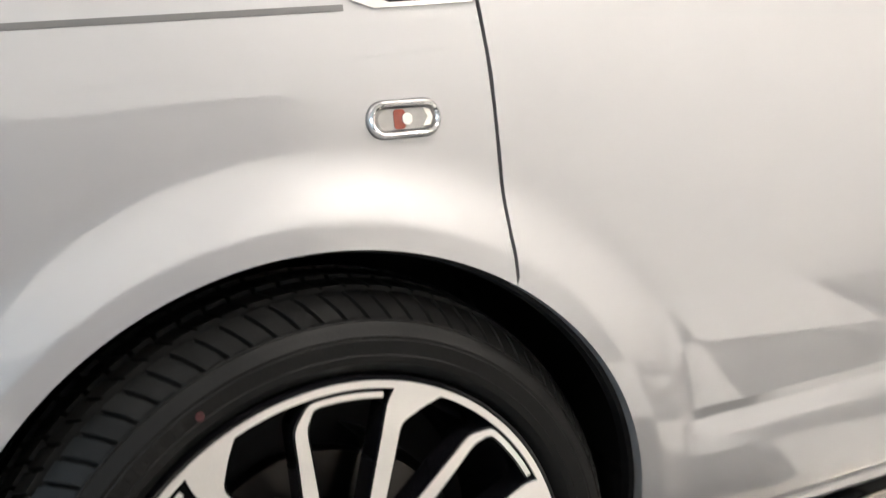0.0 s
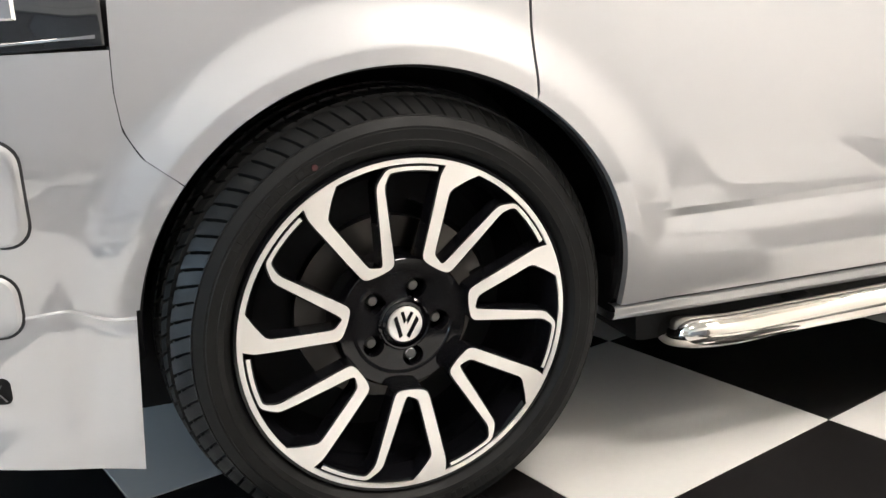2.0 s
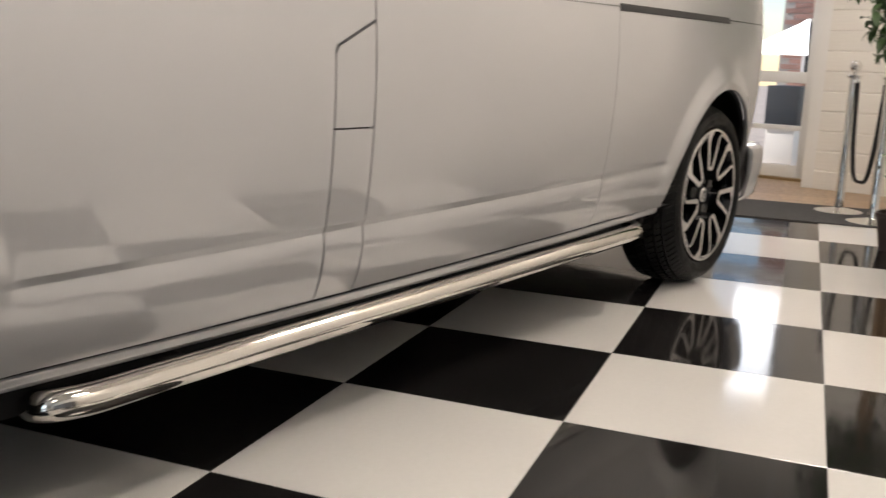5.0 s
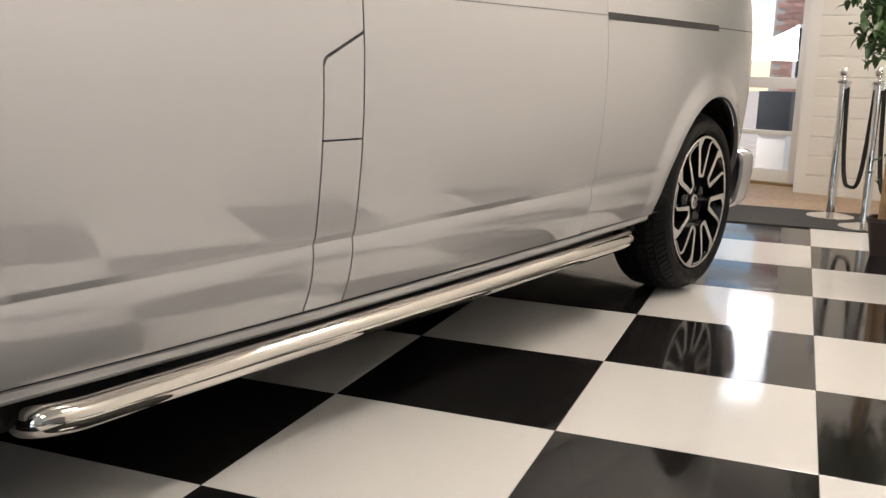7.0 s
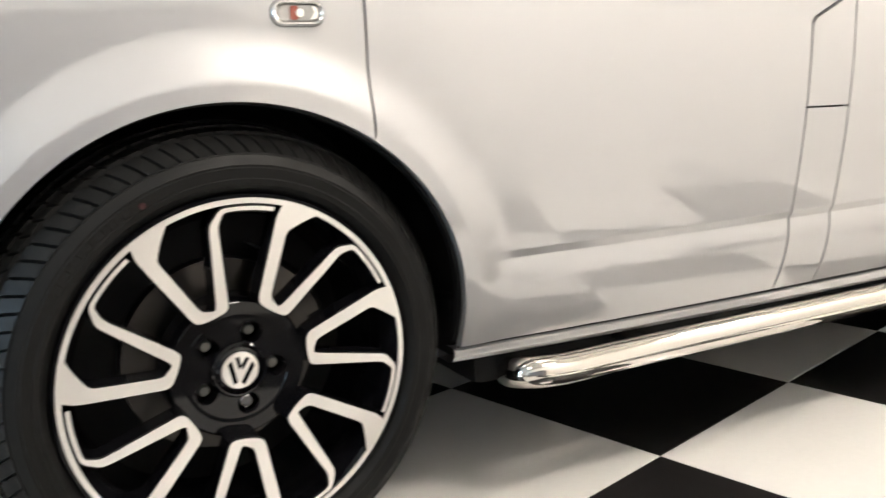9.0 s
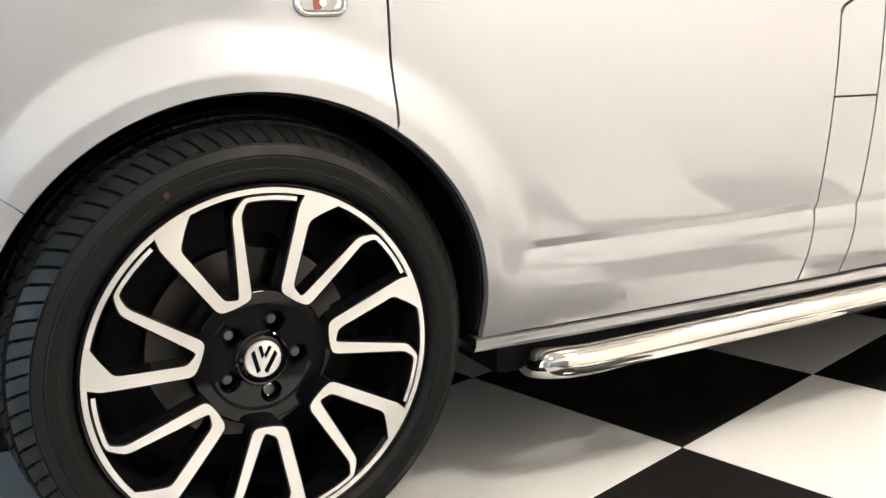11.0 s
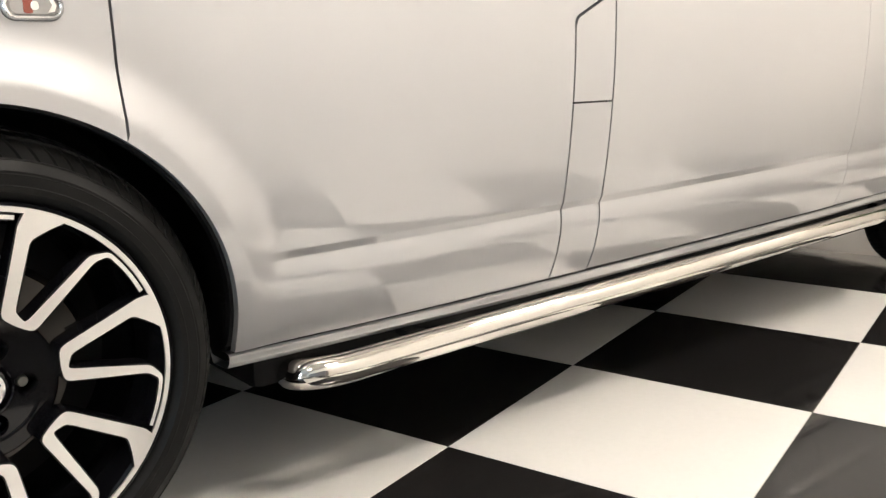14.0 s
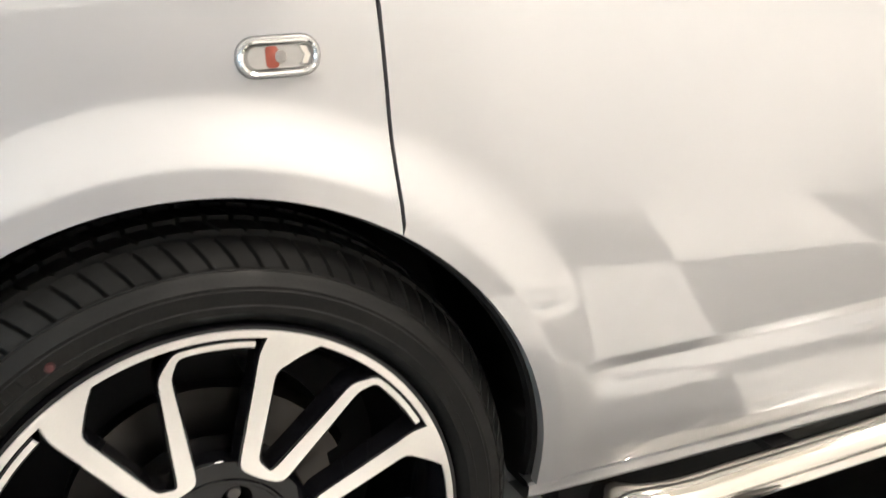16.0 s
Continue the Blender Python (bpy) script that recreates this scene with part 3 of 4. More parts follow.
# sill strip below the doors
bm = bmesh.new()
rows = []
for x in spaced(CX + AR - 0.002, RX - RR - 0.003, 90):
    s = SILL(x)
    y = even_taper(x) + 0.007
    rows.append([(x, y + a, s + b) for a, b in ((0.085, -0.004), (0.068, -0.004), (0.060, -0.005), (0.057, -0.008), (0.0565, -0.013), (0.059, -0.019), (0.0585, -0.022), (0.063, -0.028), (0.067, -0.032), (0.076, -0.034), (0.12, -0.035), (0.14, 0.0))])
grid(bm, rows)
bmesh.ops.recalc_face_normals(bm, faces=bm.faces)
part("sill", bm, PAINT, van, "silver rounded sill strip")

bm = bmesh.new()
grid(bm, [[(x, even_taper(x) + 0.069 + o, SILL(x) + h) for x in spaced(CX + AR + 0.004, RX - RR - 0.01, 60)] for o, h in ((0.02, 0.008), (0.0, 0.007), (0.0, -0.006), (0.02, -0.007))])
part("door_seal", bm, SEAM, van, "black rubber door seal")

# inner body, dark behind the seams
bm = bmesh.new()
xs = spaced(-0.90, 4.05, 60)
for z0, z1 in ((0.36, 1.30),):
    rows = [[(x, skin(x, z) + 0.02 + (0.10 if abs(x - CX) < AR + 0.06 or abs(x - RX) < RR + 0.06 else 0), z) for x in xs] for z in (0.80, 0.95, 1.30)]
    grid(bm, rows)
for x0, x1 in ((CX + AR + 0.03, RX - RR - 0.03),):
    grid(bm, [[(x, skin(x, z) + 0.018, z) for x in spaced(x0, x1, 40)] for z in spaced(0.355, 0.80, 12)])
part("inner_body", bm, SEAM, van)
part("floor_pan", boxed(CX + AR + 0.06, RX - RR - 0.06, 0.14, 1.75, 0.24, 0.36, 0.02), PLASTIC, van, "black underbody")
# added box that keeps window light from showing under the van
part("far_sill", boxed(CX + AR + 0.04, 4.0, 1.56, 1.61, 0.13, 0.42, 0.02), PLASTIC, van)
# underbody box made low and long, to reflect dark in the tiles
part("rear_floor_pan", boxed(RX - RR - 0.05, 4.12, 0.36, 1.55, 0.20, 0.42, 0.02), PLASTIC, van)
# added box that blocks far-side light and darkens the floor by the wheel
part("front_floor_pan", boxed(-0.86, CX + AR + 0.02, 0.40, 1.50, 0.17, 0.40, 0.02), PLASTIC, van)
for cx, cz, r, nm in ((CX, CZ, AR, "arch_liner"), (RX, RZ, RR, "arch_liner")):
    bm = bmesh.new()
    rows = []
    for k in range(61):
        a = radians(-5 + 189 * k / 60)
        lip = skin(cx + r * math.cos(a), cz + r * math.sin(a))
        rows.append([(cx + (r + w) * math.cos(a), lip + o, cz + (r + w) * math.sin(a)) for w, o in ((0.002, 0.019), (-0.004, 0.021), (-0.006, 0.034), (0.015, 0.05), (0.03, 0.09), (0.03, 0.40), (-0.10, 0.42), (-r, 0.44))])
    grid(bm, rows)
    bmesh.ops.recalc_face_normals(bm, faces=bm.faces)
    part(nm, bm, PLASTIC, van, "black plastic wheel arch liner")

for x, z0 in ((CX + AR + 0.001, 0.315), (RX - RR - 0.041, 0.30), (CX - AR - 0.075, 0.27)):
    part("splash_guard", boxed(x, x + 0.040, skin(x + 0.02, z0) + 0.030, 0.50, z0, 0.42, 0.004), PLASTIC, van)

# chrome side bar
lead = [(0.575, 0.20, 0.238), (0.548, 0.160, 0.250), (0.533, 0.126, 0.261), (0.537, 0.099, 0.267), (0.558, 0.079, 0.270), (0.610, 0.067, 0.271)]
tail = [(2.70, 0.066, 0.300), (2.76, 0.072, 0.301), (2.80, 0.088, 0.302), (2.825, 0.115, 0.303), (2.83, 0.16, 0.303), (2.825, 0.20, 0.303)]
mid = [(x, 0.066, 0.271 + (x - 0.565) * 0.0136) for x in spaced(0.70, 2.60, 8)]
side_bar = part("side_bar", tube(bmesh.new(), spline(lead + mid + tail, 6), 0.030, 28), STAINLESS, van, "polished chrome side bar tube")
for x in (0.8, 1.7, 2.5):
    part("bracket", boxed(x - 0.02, x + 0.02, 0.08, 0.30, 0.285, 0.297), PLASTIC, side_bar)

# side lamp
lx, lz = 0.1115, 0.9085


def oval_ring(a, h, b, g, proud):
    """A raised rim between two ovals: half widths a, b and half heights h, g."""
    bm = bmesh.new()
    rows = []
    for f, o in ((0.0, 0.003), (0.0, -proud * 0.3), (0.18, -proud * 0.8), (0.45, -proud), (0.75, -proud * 0.85), (1.0, -proud * 0.35), (1.0, 0.003)):
        w, q = a + (b - a) * f, h + (g - h) * f
        row = [(x, skin(x, z) + o, z) for x, z in rounded_rect(lx - w, lx + w, lz - q, lz + q, q * 0.97, 9)]
        rows.append(row + row[:1])
    grid(bm, rows)
    bmesh.ops.remove_doubles(bm, verts=bm.verts, dist=1e-6)
    bmesh.ops.recalc_face_normals(bm, faces=bm.faces)
    return bm


ind = part("side_lamp", pad(rounded_rect(lx - 0.0415, lx + 0.0415, lz - 0.0205, lz + 0.0205, 0.0195, 8), 0.002, 0.05), GROOVE, van, "oval side indicator with chrome rim")
part("rim", oval_ring(0.0402, 0.0193, 0.0325, 0.0118, 0.009), BEZEL, ind, "chrome rim")
part("lens", pad(rounded_rect(lx - 0.0328, lx + 0.0328, lz - 0.0121, lz + 0.0121, 0.0118, 8), 0.0042, 0.2), LENS_CLEAR, ind, "clear ribbed lens")
part("bulb_holder", pad(rounded_rect(lx - 0.013, lx + 0.000, lz - 0.0108, lz + 0.0108, 0.004, 5), 0.0052, 0.1), AMBER, ind, "amber bulb holder")
part("bulb", pad(rounded_rect(lx - 0.0055, lx + 0.0085, lz - 0.0080, lz + 0.0080, 0.0066, 6), 0.0068, 0.5), CHROME, ind, "shiny bulb")
part("reflector", pad([(lx + 0.018, lz - 0.0095), (lx + 0.027, lz - 0.0085), (lx + 0.0305, lz), (lx + 0.027, lz + 0.0085), (lx + 0.020, lz + 0.0105), (lx + 0.0245, lz + 0.001)], 0.0055, 0.1), CHROME, ind)

# chrome edged badge on the wing
badge = part("badge", pad([(0.066, 1.0305), (0.090, 1.0215), (0.2035, 1.0245), (0.2035, 1.0545), (0.10, 1.0545)], 0.004, 0.06), CHROME, van, "chrome edged black side badge")
part("badge_inset", pad([(0.096, 1.0325), (0.108, 1.0275), (0.199, 1.030), (0.199, 1.0515), (0.112, 1.0515)], 0.0055, 0.03), GLOSS, badge)
for x in (0.170, 0.184):
    part("mark", pad([(x, 1.0305), (x + 0.005, 1.0305), (x + 0.009, 1.049), (x + 0.004, 1.049)], 0.0068, 0.1), CHROME, badge)

# slide rail
bm = bmesh.new()
grid(bm, [[(x, skin(x, waist(x) - 0.03) + o, waist(x) + h) for x in spaced(2.40, 3.40, 30)] for h, o in ((-0.014, 0.008), (-0.013, -0.001), (0.010, 0.003), (0.011, 0.012))])
part("slide_rail", bm, SEAM, van, "dark slide rail slot")

for x0, x1, h, mm in ((3.40, 4.05, 0.0020, SEAM), (1.30, 2.395, 0.0016, GROOVE), (-0.375, 0.060, 0.0034, GROOVE)):
    bm = bmesh.new()
    grid(bm, [[(x, skin(x, waist(x) + k * h) + o, waist(x) + k * h) for x in spaced(x0, x1, 30)] for k, o in ((-1, 0.003), (-1, -0.0007), (1, -0.0007), (1, 0.003))])
    part("waist_groove", bm, mm, van, "dark groove along the waist line")

# rear corner
bm = bmesh.new()
for_x = curve([(3.83, 0.050), (3.95, 0.052), (4.05, 0.075), (4.13, 0.12), (4.18, 0.20), (4.20, 0.32)])
grid(bm, [[(x, for_x(x) + o, z) for x in spaced(RX + RR + 0.012, 4.20, 30)] for z, o in ((0.30, 0.05), (0.33, 0.02), (0.40, 0.004), (0.46, -0.004), (0.515, -0.004), (0.54, 0.004), (0.552, 0.02), (0.556, 0.06))])
flange(bm)
part("rear_bumper", bm, PAINT, van, "silver rear bumper corner")
bm = bmesh.new()
grid(bm, [[(4.060 + 0.055 * s, skin(4.06, min(z, 1.3)) + 0.002 + 0.10 * s * s + 0.04 * s, z) for s in spaced(0, 1, 8)] for z in spaced(0.80, 1.45, 10)])
part("tail_lamp", bm, TAIL_RED, van, "red tail lamp")

# upper body, roof, nose, back and far side
W = 1.9
up = curve([(1.30, 0.067), (1.4, 0.10), (1.6, 0.165), (1.75, 0.23), (1.80, 0.28), (1.86, 0.40), (1.89, 0.6), (1.90, 0.95)])
bm = bmesh.new()
prof = [(up(z), z) for z in (*spaced(1.318, 1.80, 12), 1.83, 1.86, 1.88, 1.893)] + [(0.95, 1.90)]
prof = prof + [(W - y, z) for y, z in prof[-2::-1]]
grid(bm, [[(x0 + t * (4.12 - x0), y, z) for y, z in prof for x0 in (0.25 + max(0, z - 1.318) * 1.1,)] for t in spaced(0, 1, 20)])
part("roof", bm, PAINT, van, "silver upper body and roof")
bm = bmesh.new()
grid(bm, [[(x, y, z) for y in spaced(0.3, W - 0.3, 8)] for x, z in ((-0.93, 0.22), (-0.96, 0.6), (-0.93, 0.95), (-0.75, 1.12), (0.22, 1.318))])
part("bonnet", bm, PAINT, van, "silver bonnet and nose")
bm = bmesh.new()
grid(bm, [[(x, y, z) for y in spaced(0.28, W - 0.28, 8)] for x, z in ((0.23, 1.315), (0.84, 1.86))])
part("windscreen", bm, TINTED, van, "dark windscreen")
bm = bmesh.new()
grid(bm, [[(x, y, z) for y in spaced(0.31, W - 0.31, 8)] for x, z in ((4.15, 0.3), (4.15, 0.6), (4.13, 1.2), (4.10, 1.88))])
part("tailgate", bm, PAINT, van, "silver tailgate")
bm = bmesh.new()
grid(bm, [[(x, W - skin(x, z), z) for x in spaced(-0.95, 4.2, 50)] for z in spaced(0.78, 1.32, 14)])
grid(bm, [[(x, W - skin(x, z), z) for x in spaced(CX + AR, RX - RR, 30)] for z in spaced(0.34, 0.78, 14)])
part("far_side", bm, PAINT, van, "plain silver far side")
for x0, x1 in ((0.62, 1.22), (1.36, 2.36), (2.48, 3.9)):
    bm = bmesh.new()
    grid(bm, [[(x + (z - 1.36) * (0.9 if x == x0 and x0 < 1 else 0), up(z) - 0.003, z) for x in spaced(x0, x1, 12)] for z in spaced(1.36, 1.74, 8)])
    part("window", bm, TINTED, van, "dark side window")


# ---------------------------------------------------------------- wheels
def tyre_mesh():
    bm = bmesh.new()
    # radius, offset inwards from the outer face, how deep lateral grooves cut
    prof = [(0.276, 0.016, 0), (0.281, 0.004, 0), (0.2900, -0.004, 0), (0.2915, -0.0062, 0), (0.300, -0.0085, 0), (0.3010, -0.0075, 0), (0.3160, -0.0090, 0), (0.3172, -0.0076, 0), (0.3205, -0.0078, 0), (0.3215, -0.0070, 0), (0.329, -0.004, 0), (0.3345, 0.0000, 0), (0.3352, -0.0008, 0), (0.3366, -0.0002, 0), (0.3370, 0.0016, 0), (0.3385, 0.0040, 0.4), (0.3455, 0.0115, 1),
            (0.3560, 0.026, 1), (0.3610, 0.036, 1), (0.3540, 0.0375, 0), (0.3560, 0.0455, 0), (0.3650, 0.047, 1), (0.3700, 0.068, 1), (0.3620, 0.0695, 0), (0.3625, 0.0785, 0), (0.3715, 0.080, 1), (0.3742, 0.110, 1),
            (0.367, 0.1115, 0), (0.367, 0.1225, 0), (0.3752, 0.124, 1), (0.3745, 0.158, 1), (0.367, 0.1595, 0), (0.367, 0.1685, 0), (0.3738, 0.170, 1), (0.3705, 0.212, 1), (0.3585, 0.232, 0.3), (0.33, 0.248, 0), (0.29, 0.246, 0), (0.276, 0.23, 0)]
    pitch = 84
    rows = []
    for p in range(pitch):
        for f, deep in ((0.0, 0), (0.02, 0.8), (0.05, 1), (0.15, 1), (0.18, 0.8), (0.20, 0), (0.46, 0), (0.72, 0)):
            row = []
            for r, o, c in prof:
                a = 2 * math.pi * (p + f + (0.45 if 0.046 < o < 0.07 else 0)) / pitch + (o - 0.05) * 1.6
                rr = r - 0.012 * deep * c
                row.append((rr * math.cos(a), o, rr * math.sin(a)))
            rows.append(row)
    rows.append(rows[0])
    grid(bm, rows)
    bmesh.ops.remove_doubles(bm, verts=bm.verts, dist=1e-6)
    bmesh.ops.recalc_face_normals(bm, faces=bm.faces)
    return bm


def dish(r):
    return 0.005 * (1 - step(0.09, 0.235, r))


# one spoke pair as two outlines of (radius, turn): a broad leg from the rim, a bend near the hub, a thin leg and a sliver along the rim
OUTSIDE = [(0.2668, 0.3), (0.2600, 0.9), (0.2448, 1.9), (0.1125, 3.0), (0.1035, -11.0), (0.1060, -25.2), (0.2338, -27.9), (0.2530, -30.6), (0.2532, -48.2)]
INSIDE = [(0.2668, -12.9), (0.2500, -8.8), (0.2270, -3.2), (0.1240, -5.9), (0.1170, -10.8), (0.1130, -15.6), (0.2379, -24.9), (0.2592, -29.8), (0.2594, -48.2)]


def outline(points):
    out = []
    for (r0, t0), (r1, t1), n in zip(points, points[1:], (4, 6, 18, 4, 4, 18, 6, 16)):
        along_rim = abs(t1 - t0) > 15 and r0 > 0.2
        for k in range(n):
            u = k / n
            if along_rim:
                r, t = r0 + (r1 - r0) * u, radians(t0 + (t1 - t0) * u)
                out.append(Vector((r * math.cos(t), r * math.sin(t))))
            else:
                p, q = [Vector((r * math.cos(radians(t)), r * math.sin(radians(t)))) for r, t in ((r0, t0), (r1, t1))]
                out.append(p.lerp(q, u))
    r, t = points[-1]
    out.append(Vector((r * math.cos(radians(t)), r * math.sin(radians(t)))))
    for _ in range(2):
        out = [out[0]] + [(a + 2 * b + c) / 4 for a, b, c in zip(out, out[1:], out[2:])] + [out[-1]]
    return out


def spoke_mesh(grow, top, depth):
    bm = bmesh.new()
    rows = []
    for a, b in zip(outline(OUTSIDE), outline(INSIDE)):
        d = (a - b).normalized() * grow
        a, b = a + d, b - d
        row = []
        for k in range(5):
            q = a.lerp(b, k / 4)
            if q.length > 0.2668:
                q = q * (0.2668 / q.length)
            row.append((q.x, dish(q.length) + top, q.y))
        if depth:
            row = [(row[0][0], row[0][1] + depth, row[0][2])] + row + [(row[-1][0], row[-1][1] + depth, row[-1][2])]
        rows.append(row)
    grid(bm, rows)
    bmesh.ops.recalc_face_normals(bm, faces=bm.faces)
    return bm


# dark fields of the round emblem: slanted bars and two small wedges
EMBLEM = [[(-0.0215, 0.009), (-0.0165, 0.0150), (-0.0030, -0.0180), (-0.0085, -0.0225)], [(0.0215, 0.009), (0.0165, 0.0150), (0.0030, -0.0180), (0.0085, -0.0225)],
          [(-0.0110, 0.0200), (-0.0060, 0.0225), (0.0, 0.0080), (-0.0030, 0.0010)], [(0.0110, 0.0200), (0.0060, 0.0225), (0.0, 0.0080), (0.0030, 0.0010)]]


def circle(bm, cx, cz, r, y, n):
    vs = [bm.verts.new((cx + r * math.cos(2 * math.pi * k / n), y, cz + r * math.sin(2 * math.pi * k / n))) for k in range(n)]
    return vs, [bm.edges.new((vs[k], vs[(k + 1) % n])) for k in range(n)]


def hub_mesh():
    """The flat of the hub with five wells for the bolts, a stepped collar round the cap and a skirt."""
    bm = bmesh.new()
    outer, e0 = circle(bm, 0, 0, 0.106, 0.034, 80)
    inner, e1 = circle(bm, 0, 0, 0.041, 0.034, 48)
    wells, es = [], e0 + e1
    for k in range(5):
        a = radians(67 - 72 * k)
        vs, e = circle(bm, 0.0605 * math.cos(a), 0.0605 * math.sin(a), 0.0178, 0.034, 24)
        wells.append((vs, a))
        es += e
    bmesh.ops.triangle_fill(bm, use_beauty=True, use_dissolve=False, edges=es)

    def skirt(ring, steps, cx=0.0, cz=0.0, close=False):
        for f, y in steps:
            nxt = [bm.verts.new((cx + (v.co.x - cx) * f, y, cz + (v.co.z - cz) * f)) for v in ring]
            for k in range(len(ring)):
                bm.faces.new((ring[k], ring[(k + 1) % len(ring)], nxt[(k + 1) % len(ring)], nxt[k]))
            ring = nxt
        if close:
            bm.faces.new(ring)

    skirt(outer, [(1.015, 0.0352), (1.025, 0.039), (1.02, 0.055), (1.0, 0.09)])
    skirt(inner, [(0.97, 0.0325), (0.93, 0.030), (0.86, 0.027), (0.80, 0.028), (0.76, 0.034)], close=True)
    for vs, a in wells:
        skirt(vs, [(0.96, 0.038), (0.94, 0.068)], 0.0605 * math.cos(a), 0.0605 * math.sin(a), True)
    bmesh.ops.recalc_face_normals(bm, faces=bm.faces)
    return bm


def wheel(m):
    hub = part("wheel", lathe(bmesh.new(), [(0.2785, 0.016), (0.2785, 0.004), (0.276, 0.000), (0.2722, 0.0005), (0.2628, 0.003), (0.258, 0.010), (0.252, 0.026), (0.240, 0.05), (0.236, 0.11), (0.236, 0.20), (0.262, 0.235)], 128), GLOSS, van, "gloss black alloy wheel with machined spokes", m=m)
    tyre = part("tyre", tyre_mesh(), RUBBER, hub, "black tyre with block tread")
    for k, width in enumerate((0.013, 0.010, 0.014, 0.012, 0.012, 0.009, 0.013)):
        for base in (146, -58):
            letter = part("sidewall_mark", boxed(-width / 2, width / 2, -0.0092, -0.006, 0.3030, 0.3150, 0.0008, 1), RUBBER, tyre)
            letter.matrix_basis = pose(0, 0, 0, 0, 90 - (base - 4.2 * k), 0)
    part("rim_ring", lathe(bmesh.new(), [(0.2716, 0.0006), (0.2712, -0.0006), (0.2634, -0.0006), (0.2630, 0.002)], 128), MACHINED, hub, "thin machined rim ring")
    face, back = spoke_mesh(0.0, -0.0012, 0.0), spoke_mesh(0.0022, 0.0004, 0.034)
    first = part("spoke", back, GLOSS, hub)
    top = part("spoke_face", face, MACHINED, first, "brushed machined spoke face")
    for k in range(7):
        t = pose(0, 0, 0, 0, -(125.6 - k * 360 / 7), 0)
        if k == 0:
            first.matrix_basis = t
        else:
            s = new("spoke", first.data)
            s.parent, s.matrix_basis = hub, t
            f = new("spoke_face", top.data)
            f.parent = s
    part("hub", hub_mesh(), GLOSS, hub, "gloss black hub with five deep bolt wells")
    part("collar", lathe(bmesh.new(), [(0.0380, 0.036), (0.0392, 0.0275), (0.0415, 0.0262), (0.0440, 0.0285), (0.0452, 0.036)], 64), GLOSS, hub)
    part("ridge", lathe(bmesh.new(), [(0.0800, 0.0345), (0.0815, 0.0325), (0.0850, 0.0322), (0.0870, 0.0345)], 80), GLOSS, hub)
    cap = part("centre_cap", lathe(bmesh.new(), [(0.0, 0.0235), (0.026, 0.0240), (0.0290, 0.0252), (0.0305, 0.031)], 48), MACHINED, hub, "round silver centre cap with dark emblem")
    for marks in EMBLEM:
        bm = bmesh.new()
        turn = radians(-9)
        ring = [(x * math.cos(turn) - z * math.sin(turn), x * math.sin(turn) + z * math.cos(turn)) for x, z in marks]
        lo = [bm.verts.new((x, 0.0228, z)) for x, z in ring]
        hi = [bm.verts.new((x, 0.0246, z)) for x, z in ring]
        bm.faces.new(lo)
        for k in range(len(lo)):
            bm.faces.new((lo[k], lo[(k + 1) % len(lo)], hi[(k + 1) % len(lo)], hi[k]))
        bmesh.ops.recalc_face_normals(bm, faces=bm.faces)
        part("emblem_mark", bm, GLOSS, cap, smooth=False)
    for k in range(5):
        a = radians(67 - 72 * k)
        bolt = bmesh.new()
        lathe(bolt, [(0.0, 0.047), (0.0070, 0.047), (0.0088, 0.050), (0.0092, 0.070)], 12)
        b = part("bolt", bolt, BOLT, hub)
        b.location = (0.0605 * math.cos(a), 0, 0.0605 * math.sin(a))
        if k == 2:
            part("lock_ring", lathe(bmesh.new(), [(0.0115, 0.050), (0.0105, 0.044), (0.0085, 0.043), (0.0075, 0.048)], 20), CHROME, b, "chrome locking bolt collar")
    part("brake_disc", lathe(bmesh.new(), [(0.08, 0.10), (0.085, 0.115), (0.10, 0.118), (0.158, 0.118), (0.158, 0.142), (0.10, 0.142)], 64), STEEL, hub, "grey steel brake disc")
    part("backing_plate", lathe(bmesh.new(), [(0.0, 0.150), (0.15, 0.152), (0.20, 0.170), (0.235, 0.175)], 64), PLASTIC, hub)
    bm = bmesh.new()
    rows = [[(r * math.cos(a), o, r * math.sin(a)) for r, o in ((0.10, 0.10), (0.11, 0.085), (0.17, 0.085), (0.182, 0.10), (0.182, 0.16))] for a in [radians(20 + 50 * k / 12) for k in range(13)]]
    grid(bm, rows)
    bmesh.ops.recalc_face_normals(bm, faces=bm.faces)
    part("brake_caliper", bm, STEEL, hub)
    return hub


front = wheel(pose(0.0, 0.0506, 0.3747, 1.27, 0, 2.54))
dot = part("paint_mark", lathe(bmesh.new(), [(0, -0.0008), (0.0042, -0.0008), (0.0047, 0.002)], 16), RED_DOT, front, "small red paint dot")
dot.location = (0.306 * math.cos(radians(116.5)), -0.0105, 0.306 * math.sin(radians(116.5)))
wheel(pose(3.40, 0.054, 0.3747, 0, 21, 0))

for x, y, turn in ((0.0, 1.85, 2.54), (3.40, 1.846, 0)):
    twin = part("wheel", lathe(bmesh.new(), [(0.0, 0.0), (0.27, 0.0), (0.276, 0.016), (0.25, 0.2), (0.0, 0.2)], 48), GLOSS, van, "gloss black alloy wheel on the far side", m=pose(x, y, 0.3747, 0, 0, 180 + turn))
    far_tyre = new("tyre", [c for c in front.children if c.name.startswith("tyre")][0].data)
    far_tyre.parent = twin

# ---------------------------------------------------------------- things by the entrance
mat_ob = tagged(part("door_mat", boxed(7.0 * TILE, 8.26 * TILE, -2.4, 3.2, 0.0, 0.008, 0.003), MAT_GREY, m=GRID), "dark grey entrance runner mat on the floor", "mat")


